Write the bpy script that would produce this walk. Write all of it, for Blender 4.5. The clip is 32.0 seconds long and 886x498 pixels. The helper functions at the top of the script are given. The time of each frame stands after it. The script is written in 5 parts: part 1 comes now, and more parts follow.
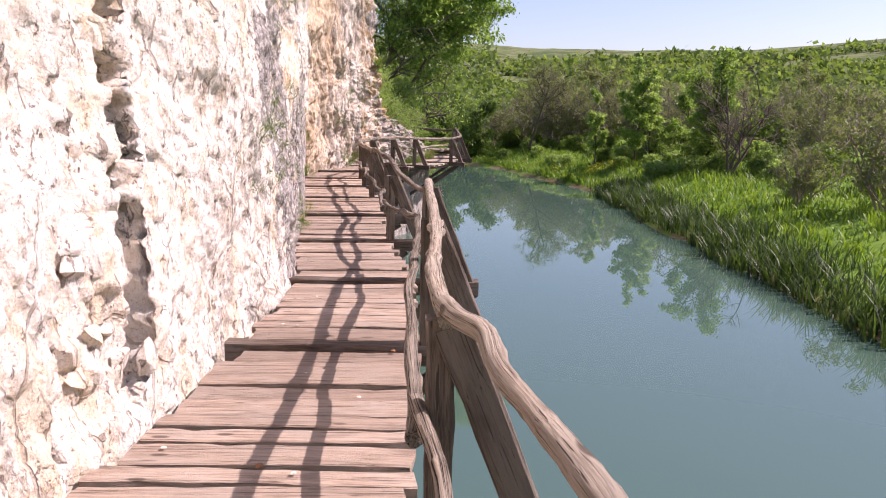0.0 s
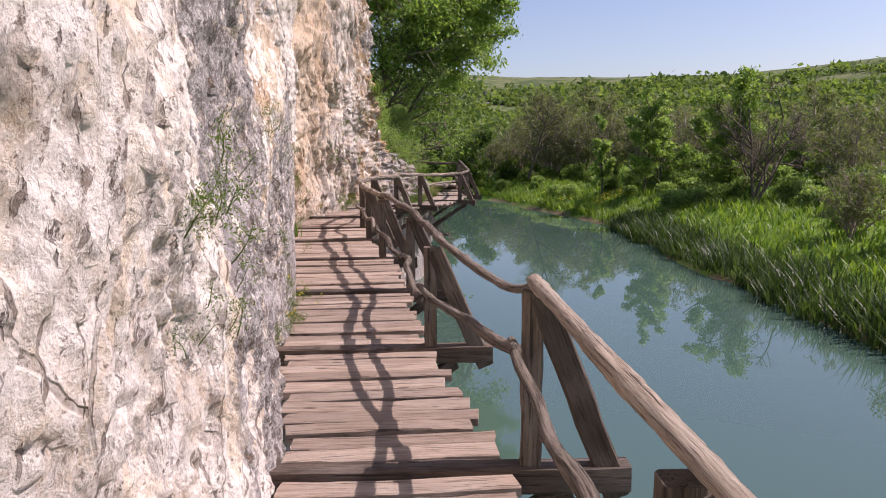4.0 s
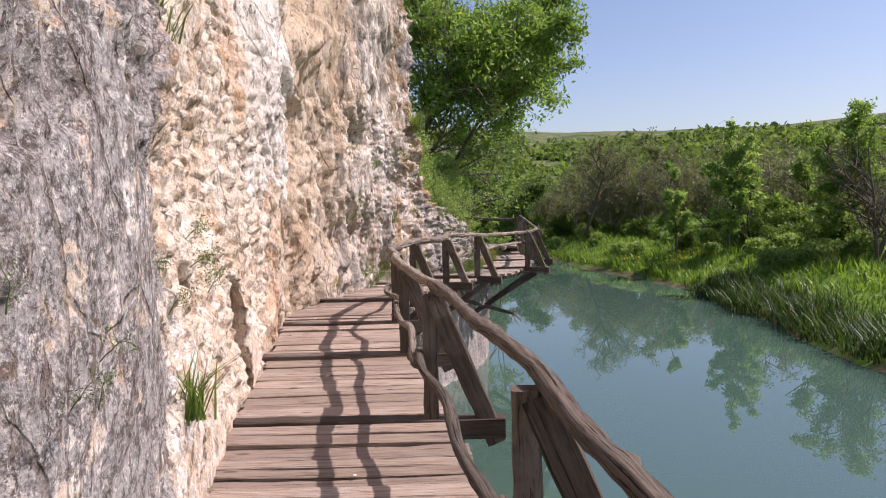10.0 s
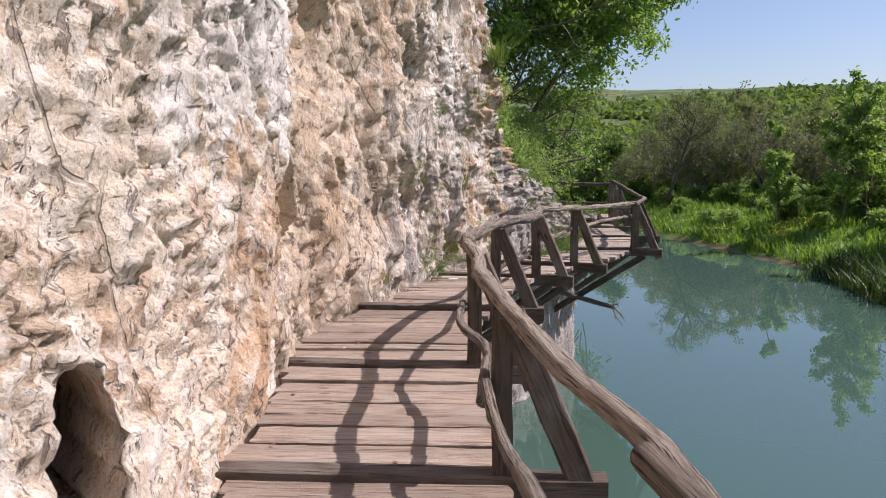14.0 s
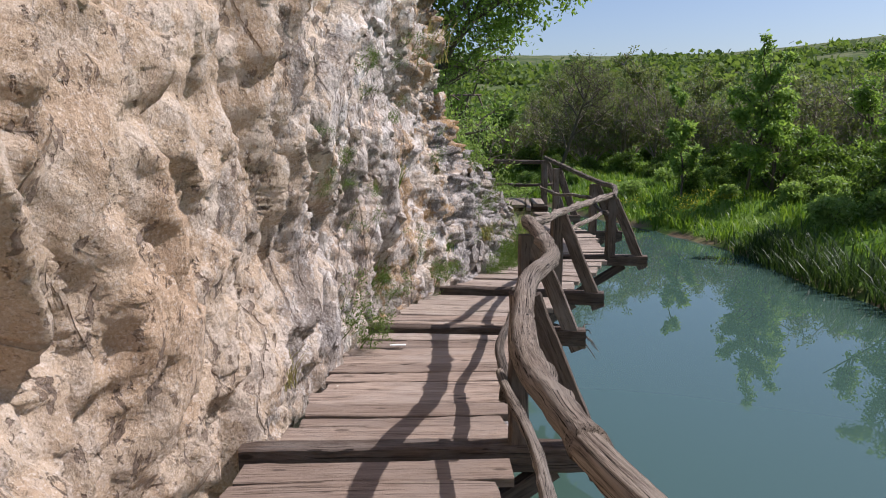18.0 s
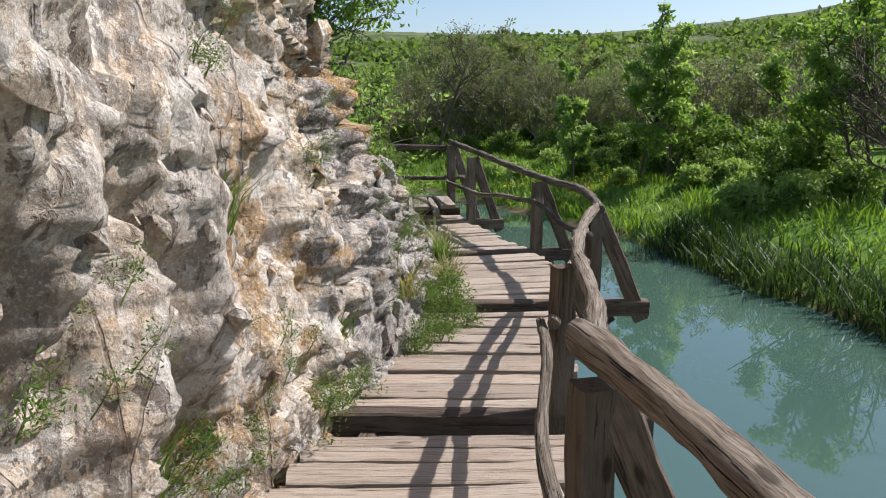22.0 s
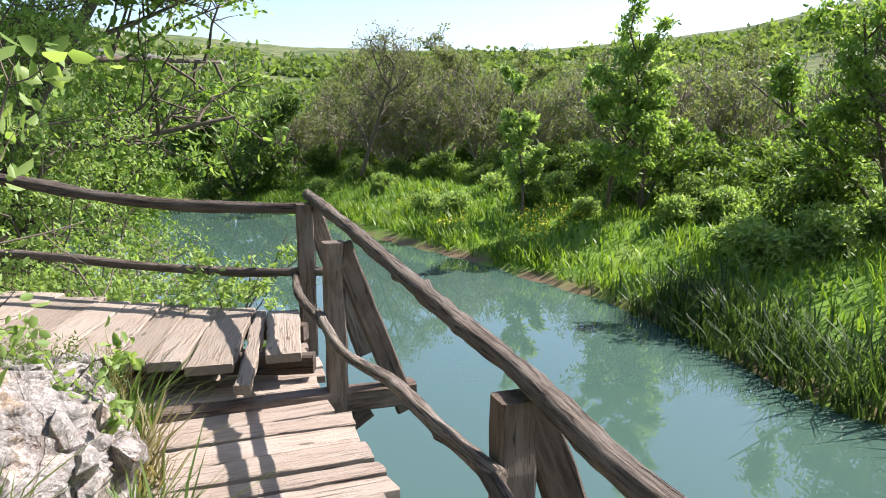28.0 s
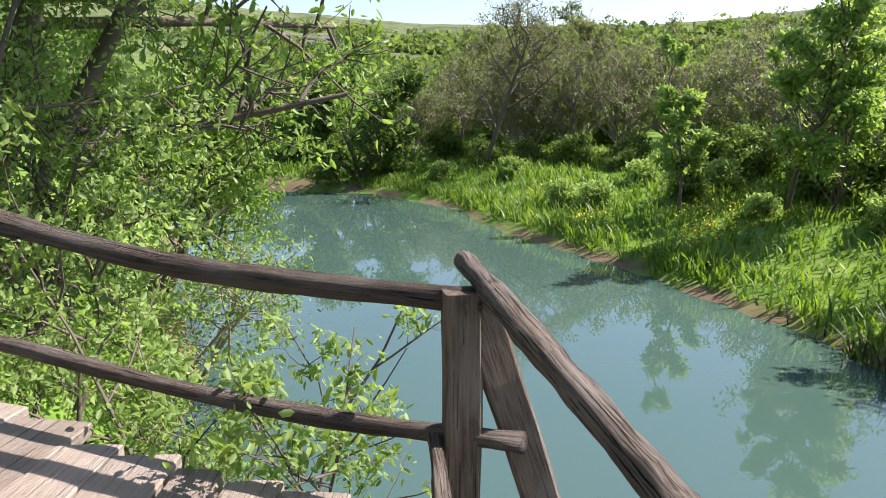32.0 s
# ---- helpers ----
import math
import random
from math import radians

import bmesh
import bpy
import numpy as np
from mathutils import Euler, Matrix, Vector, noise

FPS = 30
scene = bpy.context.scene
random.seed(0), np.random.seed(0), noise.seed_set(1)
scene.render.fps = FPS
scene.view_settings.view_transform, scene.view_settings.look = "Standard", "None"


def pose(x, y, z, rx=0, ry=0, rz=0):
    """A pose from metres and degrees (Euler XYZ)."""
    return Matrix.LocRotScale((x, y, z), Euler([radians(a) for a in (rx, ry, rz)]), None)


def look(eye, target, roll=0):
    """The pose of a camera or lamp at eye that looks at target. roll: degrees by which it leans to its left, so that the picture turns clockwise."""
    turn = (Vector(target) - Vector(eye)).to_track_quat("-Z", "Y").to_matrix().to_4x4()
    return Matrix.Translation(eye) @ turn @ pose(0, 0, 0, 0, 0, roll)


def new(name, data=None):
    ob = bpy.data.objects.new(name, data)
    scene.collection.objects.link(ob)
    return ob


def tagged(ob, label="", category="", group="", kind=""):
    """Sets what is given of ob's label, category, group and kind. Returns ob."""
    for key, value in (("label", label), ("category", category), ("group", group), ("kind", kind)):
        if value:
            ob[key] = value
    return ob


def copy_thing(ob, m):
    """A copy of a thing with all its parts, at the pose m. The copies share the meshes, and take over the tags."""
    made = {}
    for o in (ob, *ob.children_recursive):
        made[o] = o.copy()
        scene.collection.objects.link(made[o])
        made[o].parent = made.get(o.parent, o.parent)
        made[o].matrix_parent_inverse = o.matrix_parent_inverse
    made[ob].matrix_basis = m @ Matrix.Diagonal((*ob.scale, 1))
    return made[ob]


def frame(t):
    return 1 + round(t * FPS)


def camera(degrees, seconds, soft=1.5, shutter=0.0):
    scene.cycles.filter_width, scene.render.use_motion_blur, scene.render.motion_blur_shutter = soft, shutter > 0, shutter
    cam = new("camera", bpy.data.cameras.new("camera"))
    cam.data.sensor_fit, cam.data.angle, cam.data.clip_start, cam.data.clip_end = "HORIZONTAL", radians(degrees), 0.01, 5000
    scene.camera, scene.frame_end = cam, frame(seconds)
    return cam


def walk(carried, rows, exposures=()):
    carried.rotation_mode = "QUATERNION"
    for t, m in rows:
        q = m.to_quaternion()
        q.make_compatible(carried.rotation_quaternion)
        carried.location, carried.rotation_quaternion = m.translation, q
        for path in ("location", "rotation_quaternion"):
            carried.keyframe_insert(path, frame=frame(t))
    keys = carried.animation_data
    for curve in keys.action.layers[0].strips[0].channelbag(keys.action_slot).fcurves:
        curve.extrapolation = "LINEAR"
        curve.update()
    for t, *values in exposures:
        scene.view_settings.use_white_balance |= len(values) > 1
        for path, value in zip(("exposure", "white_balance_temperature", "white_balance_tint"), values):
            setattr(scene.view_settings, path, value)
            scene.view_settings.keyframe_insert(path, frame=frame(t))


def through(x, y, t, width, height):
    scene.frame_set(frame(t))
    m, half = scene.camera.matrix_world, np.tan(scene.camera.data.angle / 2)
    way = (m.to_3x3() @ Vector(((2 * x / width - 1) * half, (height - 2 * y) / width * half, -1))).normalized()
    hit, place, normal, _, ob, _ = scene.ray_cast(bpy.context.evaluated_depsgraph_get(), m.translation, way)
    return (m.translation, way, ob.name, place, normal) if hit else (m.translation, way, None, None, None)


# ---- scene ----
cam = camera(62.0, 32.0, soft=1.0)
PATH = [
    (0, (0.008, 0.133, 1.648), (0.013, 2.1, 1.288), 0.5),
    (0.5, (-0.007, 0.486, 1.657), (-0.102, 2.467, 1.397), 0.3),
    (1, (-0.123, 0.828, 1.689), (-0.081, 2.816, 1.482), 1.6),
    (1.5, (-0.16, 1.25, 1.65), (-0.213, 3.238, 1.441), -0.3),
    (2, (-0.249, 1.745, 1.64), (-0.331, 3.729, 1.397), 0.1),
    (2.5, (-0.417, 2.303, 1.672), (-0.417, 4.288, 1.427), 0.6),
    (3, (-0.474, 2.822, 1.661), (-0.475, 4.808, 1.433), -0.2),
    (3.5, (-0.513, 3.226, 1.686), (-0.517, 5.212, 1.454), 1.9),
    (4, (-0.641, 3.624, 1.692), (-0.608, 5.604, 1.412), -1.0),
    (4.5, (-0.611, 4.053, 1.683), (-0.591, 6.047, 1.52), -1.8),
    (6.5, (-0.601, 6.133, 1.566), (-0.672, 8.117, 1.325), -0.2),
    (7, (-0.683, 6.659, 1.567), (-0.791, 8.639, 1.301), -1.1),
    (7.5, (-0.657, 7.107, 1.566), (-0.797, 9.089, 1.33), -1.9),
    (8, (-0.639, 7.541, 1.56), (-0.834, 9.517, 1.326), -0.6),
    (8.5, (-0.75, 8.037, 1.559), (-0.826, 10.021, 1.32), -0.5),
    (9, (-0.849, 8.47, 1.573), (-0.861, 10.454, 1.32), -2.2),
    (9.5, (-0.913, 8.994, 1.556), (-1.018, 10.978, 1.324), -2.1),
    (10, (-1.055, 9.473, 1.545), (-1.131, 11.467, 1.42), -1.8),
    (10.5, (-1.165, 9.943, 1.527), (-1.223, 11.936, 1.366), -1.7),
    (11, (-1.22, 10.543, 1.537), (-1.335, 12.533, 1.369), -1.2),
    (11.5, (-1.374, 11.045, 1.54), (-1.533, 13.023, 1.29), -1.4),
    (12, (-1.405, 11.47, 1.524), (-1.533, 13.444, 1.234), -1.4),
    (12.5, (-1.372, 11.935, 1.585), (-1.51, 13.906, 1.277), -0.5),
    (13, (-1.483, 12.453, 1.595), (-1.701, 14.416, 1.282), -2.4),
    (13.5, (-1.559, 12.889, 1.617), (-1.799, 14.846, 1.286), -0.6),
    (14, (-1.602, 13.374, 1.585), (-1.843, 15.346, 1.354), -1.1),
    (14.5, (-1.73, 13.873, 1.583), (-2.004, 15.836, 1.321), -1.8),
    (16.5, (-2.399, 15.882, 1.67), (-2.574, 17.849, 1.352), -2.7),
    (17, (-2.57, 16.397, 1.698), (-2.667, 18.368, 1.37), -3.7),
    (17.5, (-2.603, 16.908, 1.743), (-2.542, 18.881, 1.417), -2.4),
    (18, (-2.59, 17.465, 1.773), (-2.492, 19.435, 1.443), -0.9),
    (18.5, (-2.701, 17.949, 1.781), (-2.57, 19.918, 1.452), -2.4),
    (19, (-2.711, 18.475, 1.787), (-2.474, 20.43, 1.437), -2.8),
    (19.5, (-2.659, 19.015, 1.843), (-2.347, 20.956, 1.475), -3.2),
    (20, (-2.675, 19.485, 1.79), (-2.202, 21.403, 1.479), -3.3),
    (20.5, (-2.583, 20.053, 1.757), (-2.121, 21.977, 1.468), -2.8),
    (21, (-2.496, 20.603, 1.743), (-2.077, 22.538, 1.457), -1.3),
    (21.5, (-2.544, 21.203, 1.751), (-2.096, 23.119, 1.394), -1.3),
    (22, (-2.496, 21.76, 1.689), (-2.045, 23.668, 1.298), -0.4),
    (22.5, (-2.353, 22.32, 1.732), (-1.92, 24.234, 1.343), -2.5),
    (23, (-2.283, 22.955, 1.721), (-1.773, 24.852, 1.344), -2.7),
    (23.5, (-2.138, 23.532, 1.658), (-1.591, 25.415, 1.268), -1.5),
    (24, (-1.953, 24.042, 1.656), (-1.411, 25.922, 1.242), -2.2),
    (24.5, (-1.845, 24.612, 1.675), (-1.205, 26.46, 1.257), -3.0),
    (25, (-1.656, 25.135, 1.589), (-0.964, 26.967, 1.184), -3.2),
    (25.5, (-1.456, 25.675, 1.588), (-0.72, 27.486, 1.166), -2.2),
    (27.5, (-0.493, 27.664, 1.617), (0.25, 29.48, 1.23), -2.0),
    (28, (-0.207, 28.15, 1.613), (0.402, 30.023, 1.265), -0.6),
    (28.5, (-0.03, 28.725, 1.541), (0.424, 30.638, 1.174), -0.5),
    (29, (0.007, 29.321, 1.558), (0.316, 31.256, 1.155), -1.2),
    (29.5, (0.074, 29.895, 1.512), (0.237, 31.848, 1.115), 0.6),
    (30, (0.072, 30.489, 1.515), (0.156, 32.446, 1.107), -0.6),
    (30.5, (0.048, 30.97, 1.596), (0.148, 32.909, 1.116), -2.9),
    (31, (0.116, 31.299, 1.563), (0.177, 33.234, 1.059), 0.5),
    (31.5, (0.153, 31.453, 1.615), (0.388, 33.39, 1.175), -1.1),
    (32, (0.092, 31.508, 1.629), (0.396, 33.443, 1.226), -0.4),
]
walk(cam, [(t, look(e, g, r)) for t, e, g, r in PATH],
     [(0, 0.72, 6600, 34), (1, 0.33, 6550, 33), (9, 0.38, 6400, 28), (14, 0.32, 6150, 23), (17, 0.22, 6000, 22), (18, 0.14, 6000, 20), (20, 0.24, 6080, 14), (22, 0.46, 6150, 13), (24, 0.56, 6200, 13), (26, 0.76, 6250, 14), (28, 1.2, 6300, 17), (30, 1.1, 6300, 17), (32, 1.12, 6350, 20)])

# ---- world, sun and exposure ----
SUN_EL, SUN_AZ = 49.0, 88.0          # degrees; azimuth from +y towards +x
world = bpy.data.worlds.new("world")
scene.world = world
world.use_nodes = True
wn = world.node_tree.nodes
sky = wn.new("ShaderNodeTexSky")
sky.sky_type = "NISHITA"
sky.sun_disc = False
sky.sun_elevation, sky.sun_rotation = radians(SUN_EL), radians(SUN_AZ)
sky.air_density, sky.dust_density, sky.ozone_density = 1.0, 1.2, 1.6
world.node_tree.links.new(sky.outputs[0], wn["Background"].inputs[0])
wn["Background"].inputs[1].default_value = 0.11
sun = new("sun", bpy.data.lights.new("sun", "SUN"))
sun.data.energy, sun.data.angle, sun.data.color = 5.0, radians(0.5), (1.0, 0.95, 0.87)
ce = math.cos(radians(SUN_EL))
SUN_DIR = Vector((math.sin(radians(SUN_AZ)) * ce, math.cos(radians(SUN_AZ)) * ce, math.sin(radians(SUN_EL))))
sun.matrix_world = look(SUN_DIR * 60, (0, 0, 0))

# ---- small helpers ----
WATER = -2.8


def smooth(a, b, v):
    f = np.clip((np.asarray(v, float) - a) / (b - a), 0, 1)
    return f * f * (3 - 2 * f)


def lattice(ix, iy, seed):
    h = (ix.astype(np.int64) * 374761393 + iy.astype(np.int64) * 668265263 + seed * 974634777) & 0xFFFFFFFF
    h = ((h ^ (h >> 13)) * 1274126177) & 0xFFFFFFFF
    return ((h ^ (h >> 16)) & 0xFFFFFF) / float(0xFFFFFF)


def vnoise(x, y, seed=0):
    """Value noise, -1 to 1."""
    ix, iy = np.floor(x), np.floor(y)
    fx, fy = x - ix, y - iy
    fx, fy = fx * fx * (3 - 2 * fx), fy * fy * (3 - 2 * fy)
    a, b = lattice(ix, iy, seed), lattice(ix + 1, iy, seed)
    c, d = lattice(ix, iy + 1, seed), lattice(ix + 1, iy + 1, seed)
    return ((a * (1 - fx) + b * fx) * (1 - fy) + (c * (1 - fx) + d * fx) * fy) * 2 - 1


def fbm(x, y, octaves=4, seed=0, gain=0.5):
    total, amp = 0, 1
    for k in range(octaves):
        total = total + amp * vnoise(x * 2 ** k, y * 2 ** k, seed + k * 7)
        amp *= gain
    return total


def cells(x, y, seed=0):
    """Broken facets: distance to the cell's edge, its random value, and a random slope across the cell."""
    ix, iy = np.floor(x), np.floor(y)
    near, second = np.full(x.shape, 9.0), np.full(x.shape, 9.0)
    value, slope = np.zeros(x.shape), np.zeros(x.shape)
    for dx in (-1, 0, 1):
        for dy in (-1, 0, 1):
            jx, jy = ix + dx, iy + dy
            ox, oy = x - jx - lattice(jx, jy, seed), y - jy - lattice(jx, jy, seed + 5)
            dist = np.hypot(ox, oy)
            closer = dist < near
            second = np.where(closer, near, np.minimum(second, dist))
            value = np.where(closer, lattice(jx, jy, seed + 9), value)
            slope = np.where(closer, (lattice(jx, jy, seed + 13) - 0.5) * 2 * ox + (lattice(jx, jy, seed + 17) - 0.5) * 2 * oy, slope)
            near = np.where(closer, dist, near)
    return second - near, value, slope


def mesh_np(name, verts, faces, material=None, smooth_shade=False):
    """A mesh from arrays of corners and of faces of equal size."""
    verts, faces = np.asarray(verts, np.float32), np.asarray(faces, np.int32)
    me = bpy.data.meshes.new(name)
    me.vertices.add(len(verts))
    me.vertices.foreach_set("co", verts.ravel())
    n = faces.shape[1]
    me.loops.add(faces.size)
    me.loops.foreach_set("vertex_index", faces.ravel())
    me.polygons.add(len(faces))
    me.polygons.foreach_set("loop_start", np.arange(0, faces.size, n, dtype=np.int32))
    me.update(calc_edges=True)
    if smooth_shade:
        me.polygons.foreach_set("use_smooth", np.ones(len(faces), bool))
    if material:
        me.materials.append(material)
    return me


def part(name, me, parent=None, label=""):
    ob = new(name, me)
    if parent is not None:
        ob.parent = parent
    if label:
        ob["label"] = label
    return ob


def from_bm(name, bm, material):
    me = bpy.data.meshes.new(name)
    bm.to_mesh(me)
    bm.free()
    me.materials.append(material)
    return me


def joined(pieces):
    """One pair of arrays from several (verts, faces)."""
    vs, fs, n = [], [], 0
    for v, f in pieces:
        vs.append(v)
        fs.append(f + n)
        n += len(v)
    return np.concatenate(vs), np.concatenate(fs)


def tube(points, radii, sides=8, rough=0.0, seed=0, caps=True):
    """A round limb along points, as quads; rough: unevenness of its radius."""
    points, radii = np.asarray(points, float), np.asarray(radii, float)
    n = len(points)
    tang = np.gradient(points, axis=0)
    tang /= np.linalg.norm(tang, axis=1)[:, None] + 1e-9
    ref = np.array([0.0, 0, 1]) if abs(tang[:, 2]).mean() < 0.8 else np.array([1.0, 0, 0])
    a = np.cross(tang, ref)
    a /= np.linalg.norm(a, axis=1)[:, None] + 1e-9
    b = np.cross(tang, a)
    ang = np.arange(sides) * 2 * np.pi / sides
    wob = 1 + rough * fbm(np.cos(ang)[None, :] * 1.3 + np.sin(ang)[None, :] * 2.1 + seed * 3.7, np.arange(n)[:, None] * 0.35 + 0 * ang[None, :], 3, seed)
    ring = (np.cos(ang)[None, :, None] * a[:, None] + np.sin(ang)[None, :, None] * b[:, None]) * (radii[:, None] * wob)[:, :, None]
    verts = (points[:, None] + ring).reshape(-1, 3)
    i, j = np.meshgrid(np.arange(n - 1), np.arange(sides), indexing="ij")
    k = (j + 1) % sides
    faces = np.stack([i * sides + j, i * sides + k, (i + 1) * sides + k, (i + 1) * sides + j], -1).reshape(-1, 4)
    if caps:
        ends, m = [points[0], points[-1]], len(verts)
        verts = np.concatenate([verts, ends])
        last = (n - 1) * sides
        h = np.arange(0, sides, 2)
        cap0 = np.stack([np.full(len(h), m), (h + 2) % sides, (h + 1) % sides, h], -1)
        cap1 = np.stack([np.full(len(h), m + 1), last + h, last + (h + 1) % sides, last + (h + 2) % sides], -1)
        faces = np.concatenate([faces, cap0, cap1])
    return verts, faces


def spline(points, n):
    """n points along a smooth curve through the given ones."""
    p = np.asarray(points, float)
    d = np.r_[0, np.cumsum(np.linalg.norm(np.diff(p, axis=0), axis=1))]
    u = np.linspace(0, d[-1], n)
    m = np.gradient(p, d, axis=0)
    i = np.clip(np.searchsorted(d, u, "right") - 1, 0, len(d) - 2)
    h = (d[i + 1] - d[i])[:, None]
    f = ((u - d[i]) / h[:, 0])[:, None]
    return ((2 * f**3 - 3 * f**2 + 1) * p[i] + (f**3 - 2 * f**2 + f) * h * m[i] + (-2 * f**3 + 3 * f**2) * p[i + 1] + (f**3 - f**2) * h * m[i + 1])


# ---- materials ----
class Nodes:
    """A short way to write a node material."""

    def __init__(self, name):
        self.mat = bpy.data.materials.new(name)
        self.mat.use_nodes = True
        self.tree = self.mat.node_tree
        self.bsdf = self.tree.nodes["Principled BSDF"]
        self.coord = self.tree.nodes.new("ShaderNodeTexCoord").outputs["Object"]

    def node(self, kind, **inputs):
        n = self.tree.nodes.new(kind)
        for key, value in inputs.items():
            self.put(n.inputs[key.replace("_", " ")], value)
        return n

    def put(self, socket, value):
        if isinstance(value, bpy.types.NodeSocket):
            self.tree.links.new(value, socket)
        else:
            socket.default_value = value

    def stretch(self, scale, vector=None, offset=(0, 0, 0)):
        n = self.tree.nodes.new("ShaderNodeMapping")
        self.put(n.inputs["Vector"], vector or self.coord)
        n.inputs["Scale"].default_value = scale
        self.put(n.inputs["Location"], offset)
        return n.outputs[0]

    def noise(self, scale, detail=4, rough=0.55, vector=None, distortion=0.0):
        n = self.node("ShaderNodeTexNoise", Scale=scale, Detail=detail, Roughness=rough, Distortion=distortion)
        self.put(n.inputs["Vector"], vector or self.coord)
        return n.outputs[0]

    def voronoi(self, scale, feature="F1", vector=None, out=0):
        n = self.tree.nodes.new("ShaderNodeTexVoronoi")
        n.feature = feature
        n.inputs["Scale"].default_value = scale
        self.put(n.inputs["Vector"], vector or self.coord)
        return n.outputs[out]

    def ramp(self, value, low, high):
        """0 at low, 1 at high."""
        n = self.tree.nodes.new("ShaderNodeMapRange")
        n.interpolation_type = "SMOOTHSTEP"
        self.put(n.inputs[0], value)
        n.inputs[1].default_value, n.inputs[2].default_value = low, high
        return n.outputs[0]

    def math(self, op, a, b=0.0):
        n = self.tree.nodes.new("ShaderNodeMath")
        n.operation = op
        self.put(n.inputs[0], a)
        self.put(n.inputs[1], b)
        return n.outputs[0]

    def mix(self, f, a, b, blend="MIX"):
        n = self.tree.nodes.new("ShaderNodeMix")
        n.data_type, n.blend_type = "RGBA", blend
        self.put(n.inputs[0], f)
        for socket, value in ((n.inputs[6], a), (n.inputs[7], b)):
            self.put(socket, value if isinstance(value, bpy.types.NodeSocket) else (*value, 1))
        return n.outputs[2]

    def shaken(self, scale, amount):
        """The coordinates, pushed about by a noise."""
        n = self.node("ShaderNodeTexNoise", Scale=scale, Detail=4.0)
        self.put(n.inputs["Vector"], self.coord)
        m = self.tree.nodes.new("ShaderNodeVectorMath")
        m.operation = "MULTIPLY_ADD"
        self.put(m.inputs[0], n.outputs["Color"])
        m.inputs[1].default_value = (amount,) * 3
        self.put(m.inputs[2], self.coord)
        return m.outputs[0]

    def random(self):
        return self.tree.nodes.new("ShaderNodeObjectInfo").outputs["Random"]

    def island(self):
        return self.tree.nodes.new("ShaderNodeNewGeometry").outputs["Random Per Island"]

    def xyz(self):
        n = self.tree.nodes.new("ShaderNodeSeparateXYZ")
        self.put(n.inputs[0], self.coord)
        return n.outputs

    def done(self, colour, rough=0.8, bump=None, strength=0.5, distance=0.02, specular=0.3):
        self.put(self.bsdf.inputs["Base Color"], colour if isinstance(colour, bpy.types.NodeSocket) else (*colour, 1))
        self.put(self.bsdf.inputs["Roughness"], rough)
        self.bsdf.inputs["Specular IOR Level"].default_value = specular
        if bump is not None:
            b = self.node("ShaderNodeBump", Strength=strength, Distance=distance)
            self.put(b.inputs["Height"], bump)
            self.tree.links.new(b.outputs[0], self.bsdf.inputs["Normal"])
        return self.mat


def wood(name, dark, light, grain=(1.2, 14, 14), seed=0.0, specular=0.25, split=0.35, often=0.0, round_log=False):
    """Weathered timber; the grain runs along the first axis of the piece, or of the log's own length."""
    n = Nodes(name)
    if round_log:
        at = n.tree.nodes.new("ShaderNodeAttribute")
        at.attribute_name = "grain"
        n.coord = at.outputs["Vector"]
    r = n.random()
    shift = n.node("ShaderNodeCombineXYZ", X=n.math("MULTIPLY", r, 37.0), Y=n.math("MULTIPLY", r, 91.0), Z=seed).outputs[0]
    g = grain
    fine = n.noise(2.6, 8, 0.68, n.stretch(g, offset=shift), 0.4)
    fibre = n.noise(3.0, 4, 0.7, n.stretch(tuple(v * (0.8 if v < 5 else 4.0) for v in g), offset=shift), 0.2)
    broad = n.noise(1.5, 4, 0.6, n.stretch((1.3, 2.6, 2.6), offset=shift))
    cracks = n.ramp(n.noise(3.0, 3, 0.5, n.stretch((g[0] * 0.35, g[1] * 1.9, g[2] * 1.9), offset=shift), 0.8), 0.37 + often, 0.335 + often)
    checks = n.ramp(n.noise(3.0, 3, 0.55, n.stretch((g[0] * 0.5, g[1] * 4.2, g[2] * 4.2), offset=shift), 0.6), 0.36 + often, 0.33 + often)
    knot = n.voronoi(1.0, "F1", n.stretch((2.2, 6.5, 6.5), offset=shift))
    c = n.mix(n.ramp(fine, 0.30, 0.62), tuple(1.15 * a for a in dark), light)
    c = n.mix(n.math("MULTIPLY", n.ramp(fibre, 0.50, 0.34), 0.45 if round_log else 0.3), c, tuple(0.55 * a for a in dark))
    c = n.mix(n.math("MULTIPLY", n.ramp(broad, 0.42, 0.66), 0.55), c, tuple(0.6 * a + 0.4 * b for a, b in zip(light, (0.40, 0.38, 0.35))))
    c = n.mix(n.math("MULTIPLY", r, 0.6), c, tuple(0.72 * a for a in dark))
    c = n.mix(n.math("MULTIPLY", n.ramp(knot, 0.13, 0.07), 0.75), c, tuple(0.35 * a for a in dark))
    c = n.mix(n.math("MULTIPLY", cracks, split * 2), c, tuple(0.22 * a for a in dark))
    c = n.mix(n.math("MULTIPLY", checks, split * 1.5), c, tuple(0.25 * a for a in dark))
    h = n.math("ADD", fine, n.math("MULTIPLY", fibre, 0.5))
    h = n.math("SUBTRACT", h, n.math("ADD", n.math("MULTIPLY", cracks, 1.2), n.math("MULTIPLY", checks, 0.6)))
    return n.done(c, 0.85, h, 1.0, 0.035 if round_log else 0.014, specular)


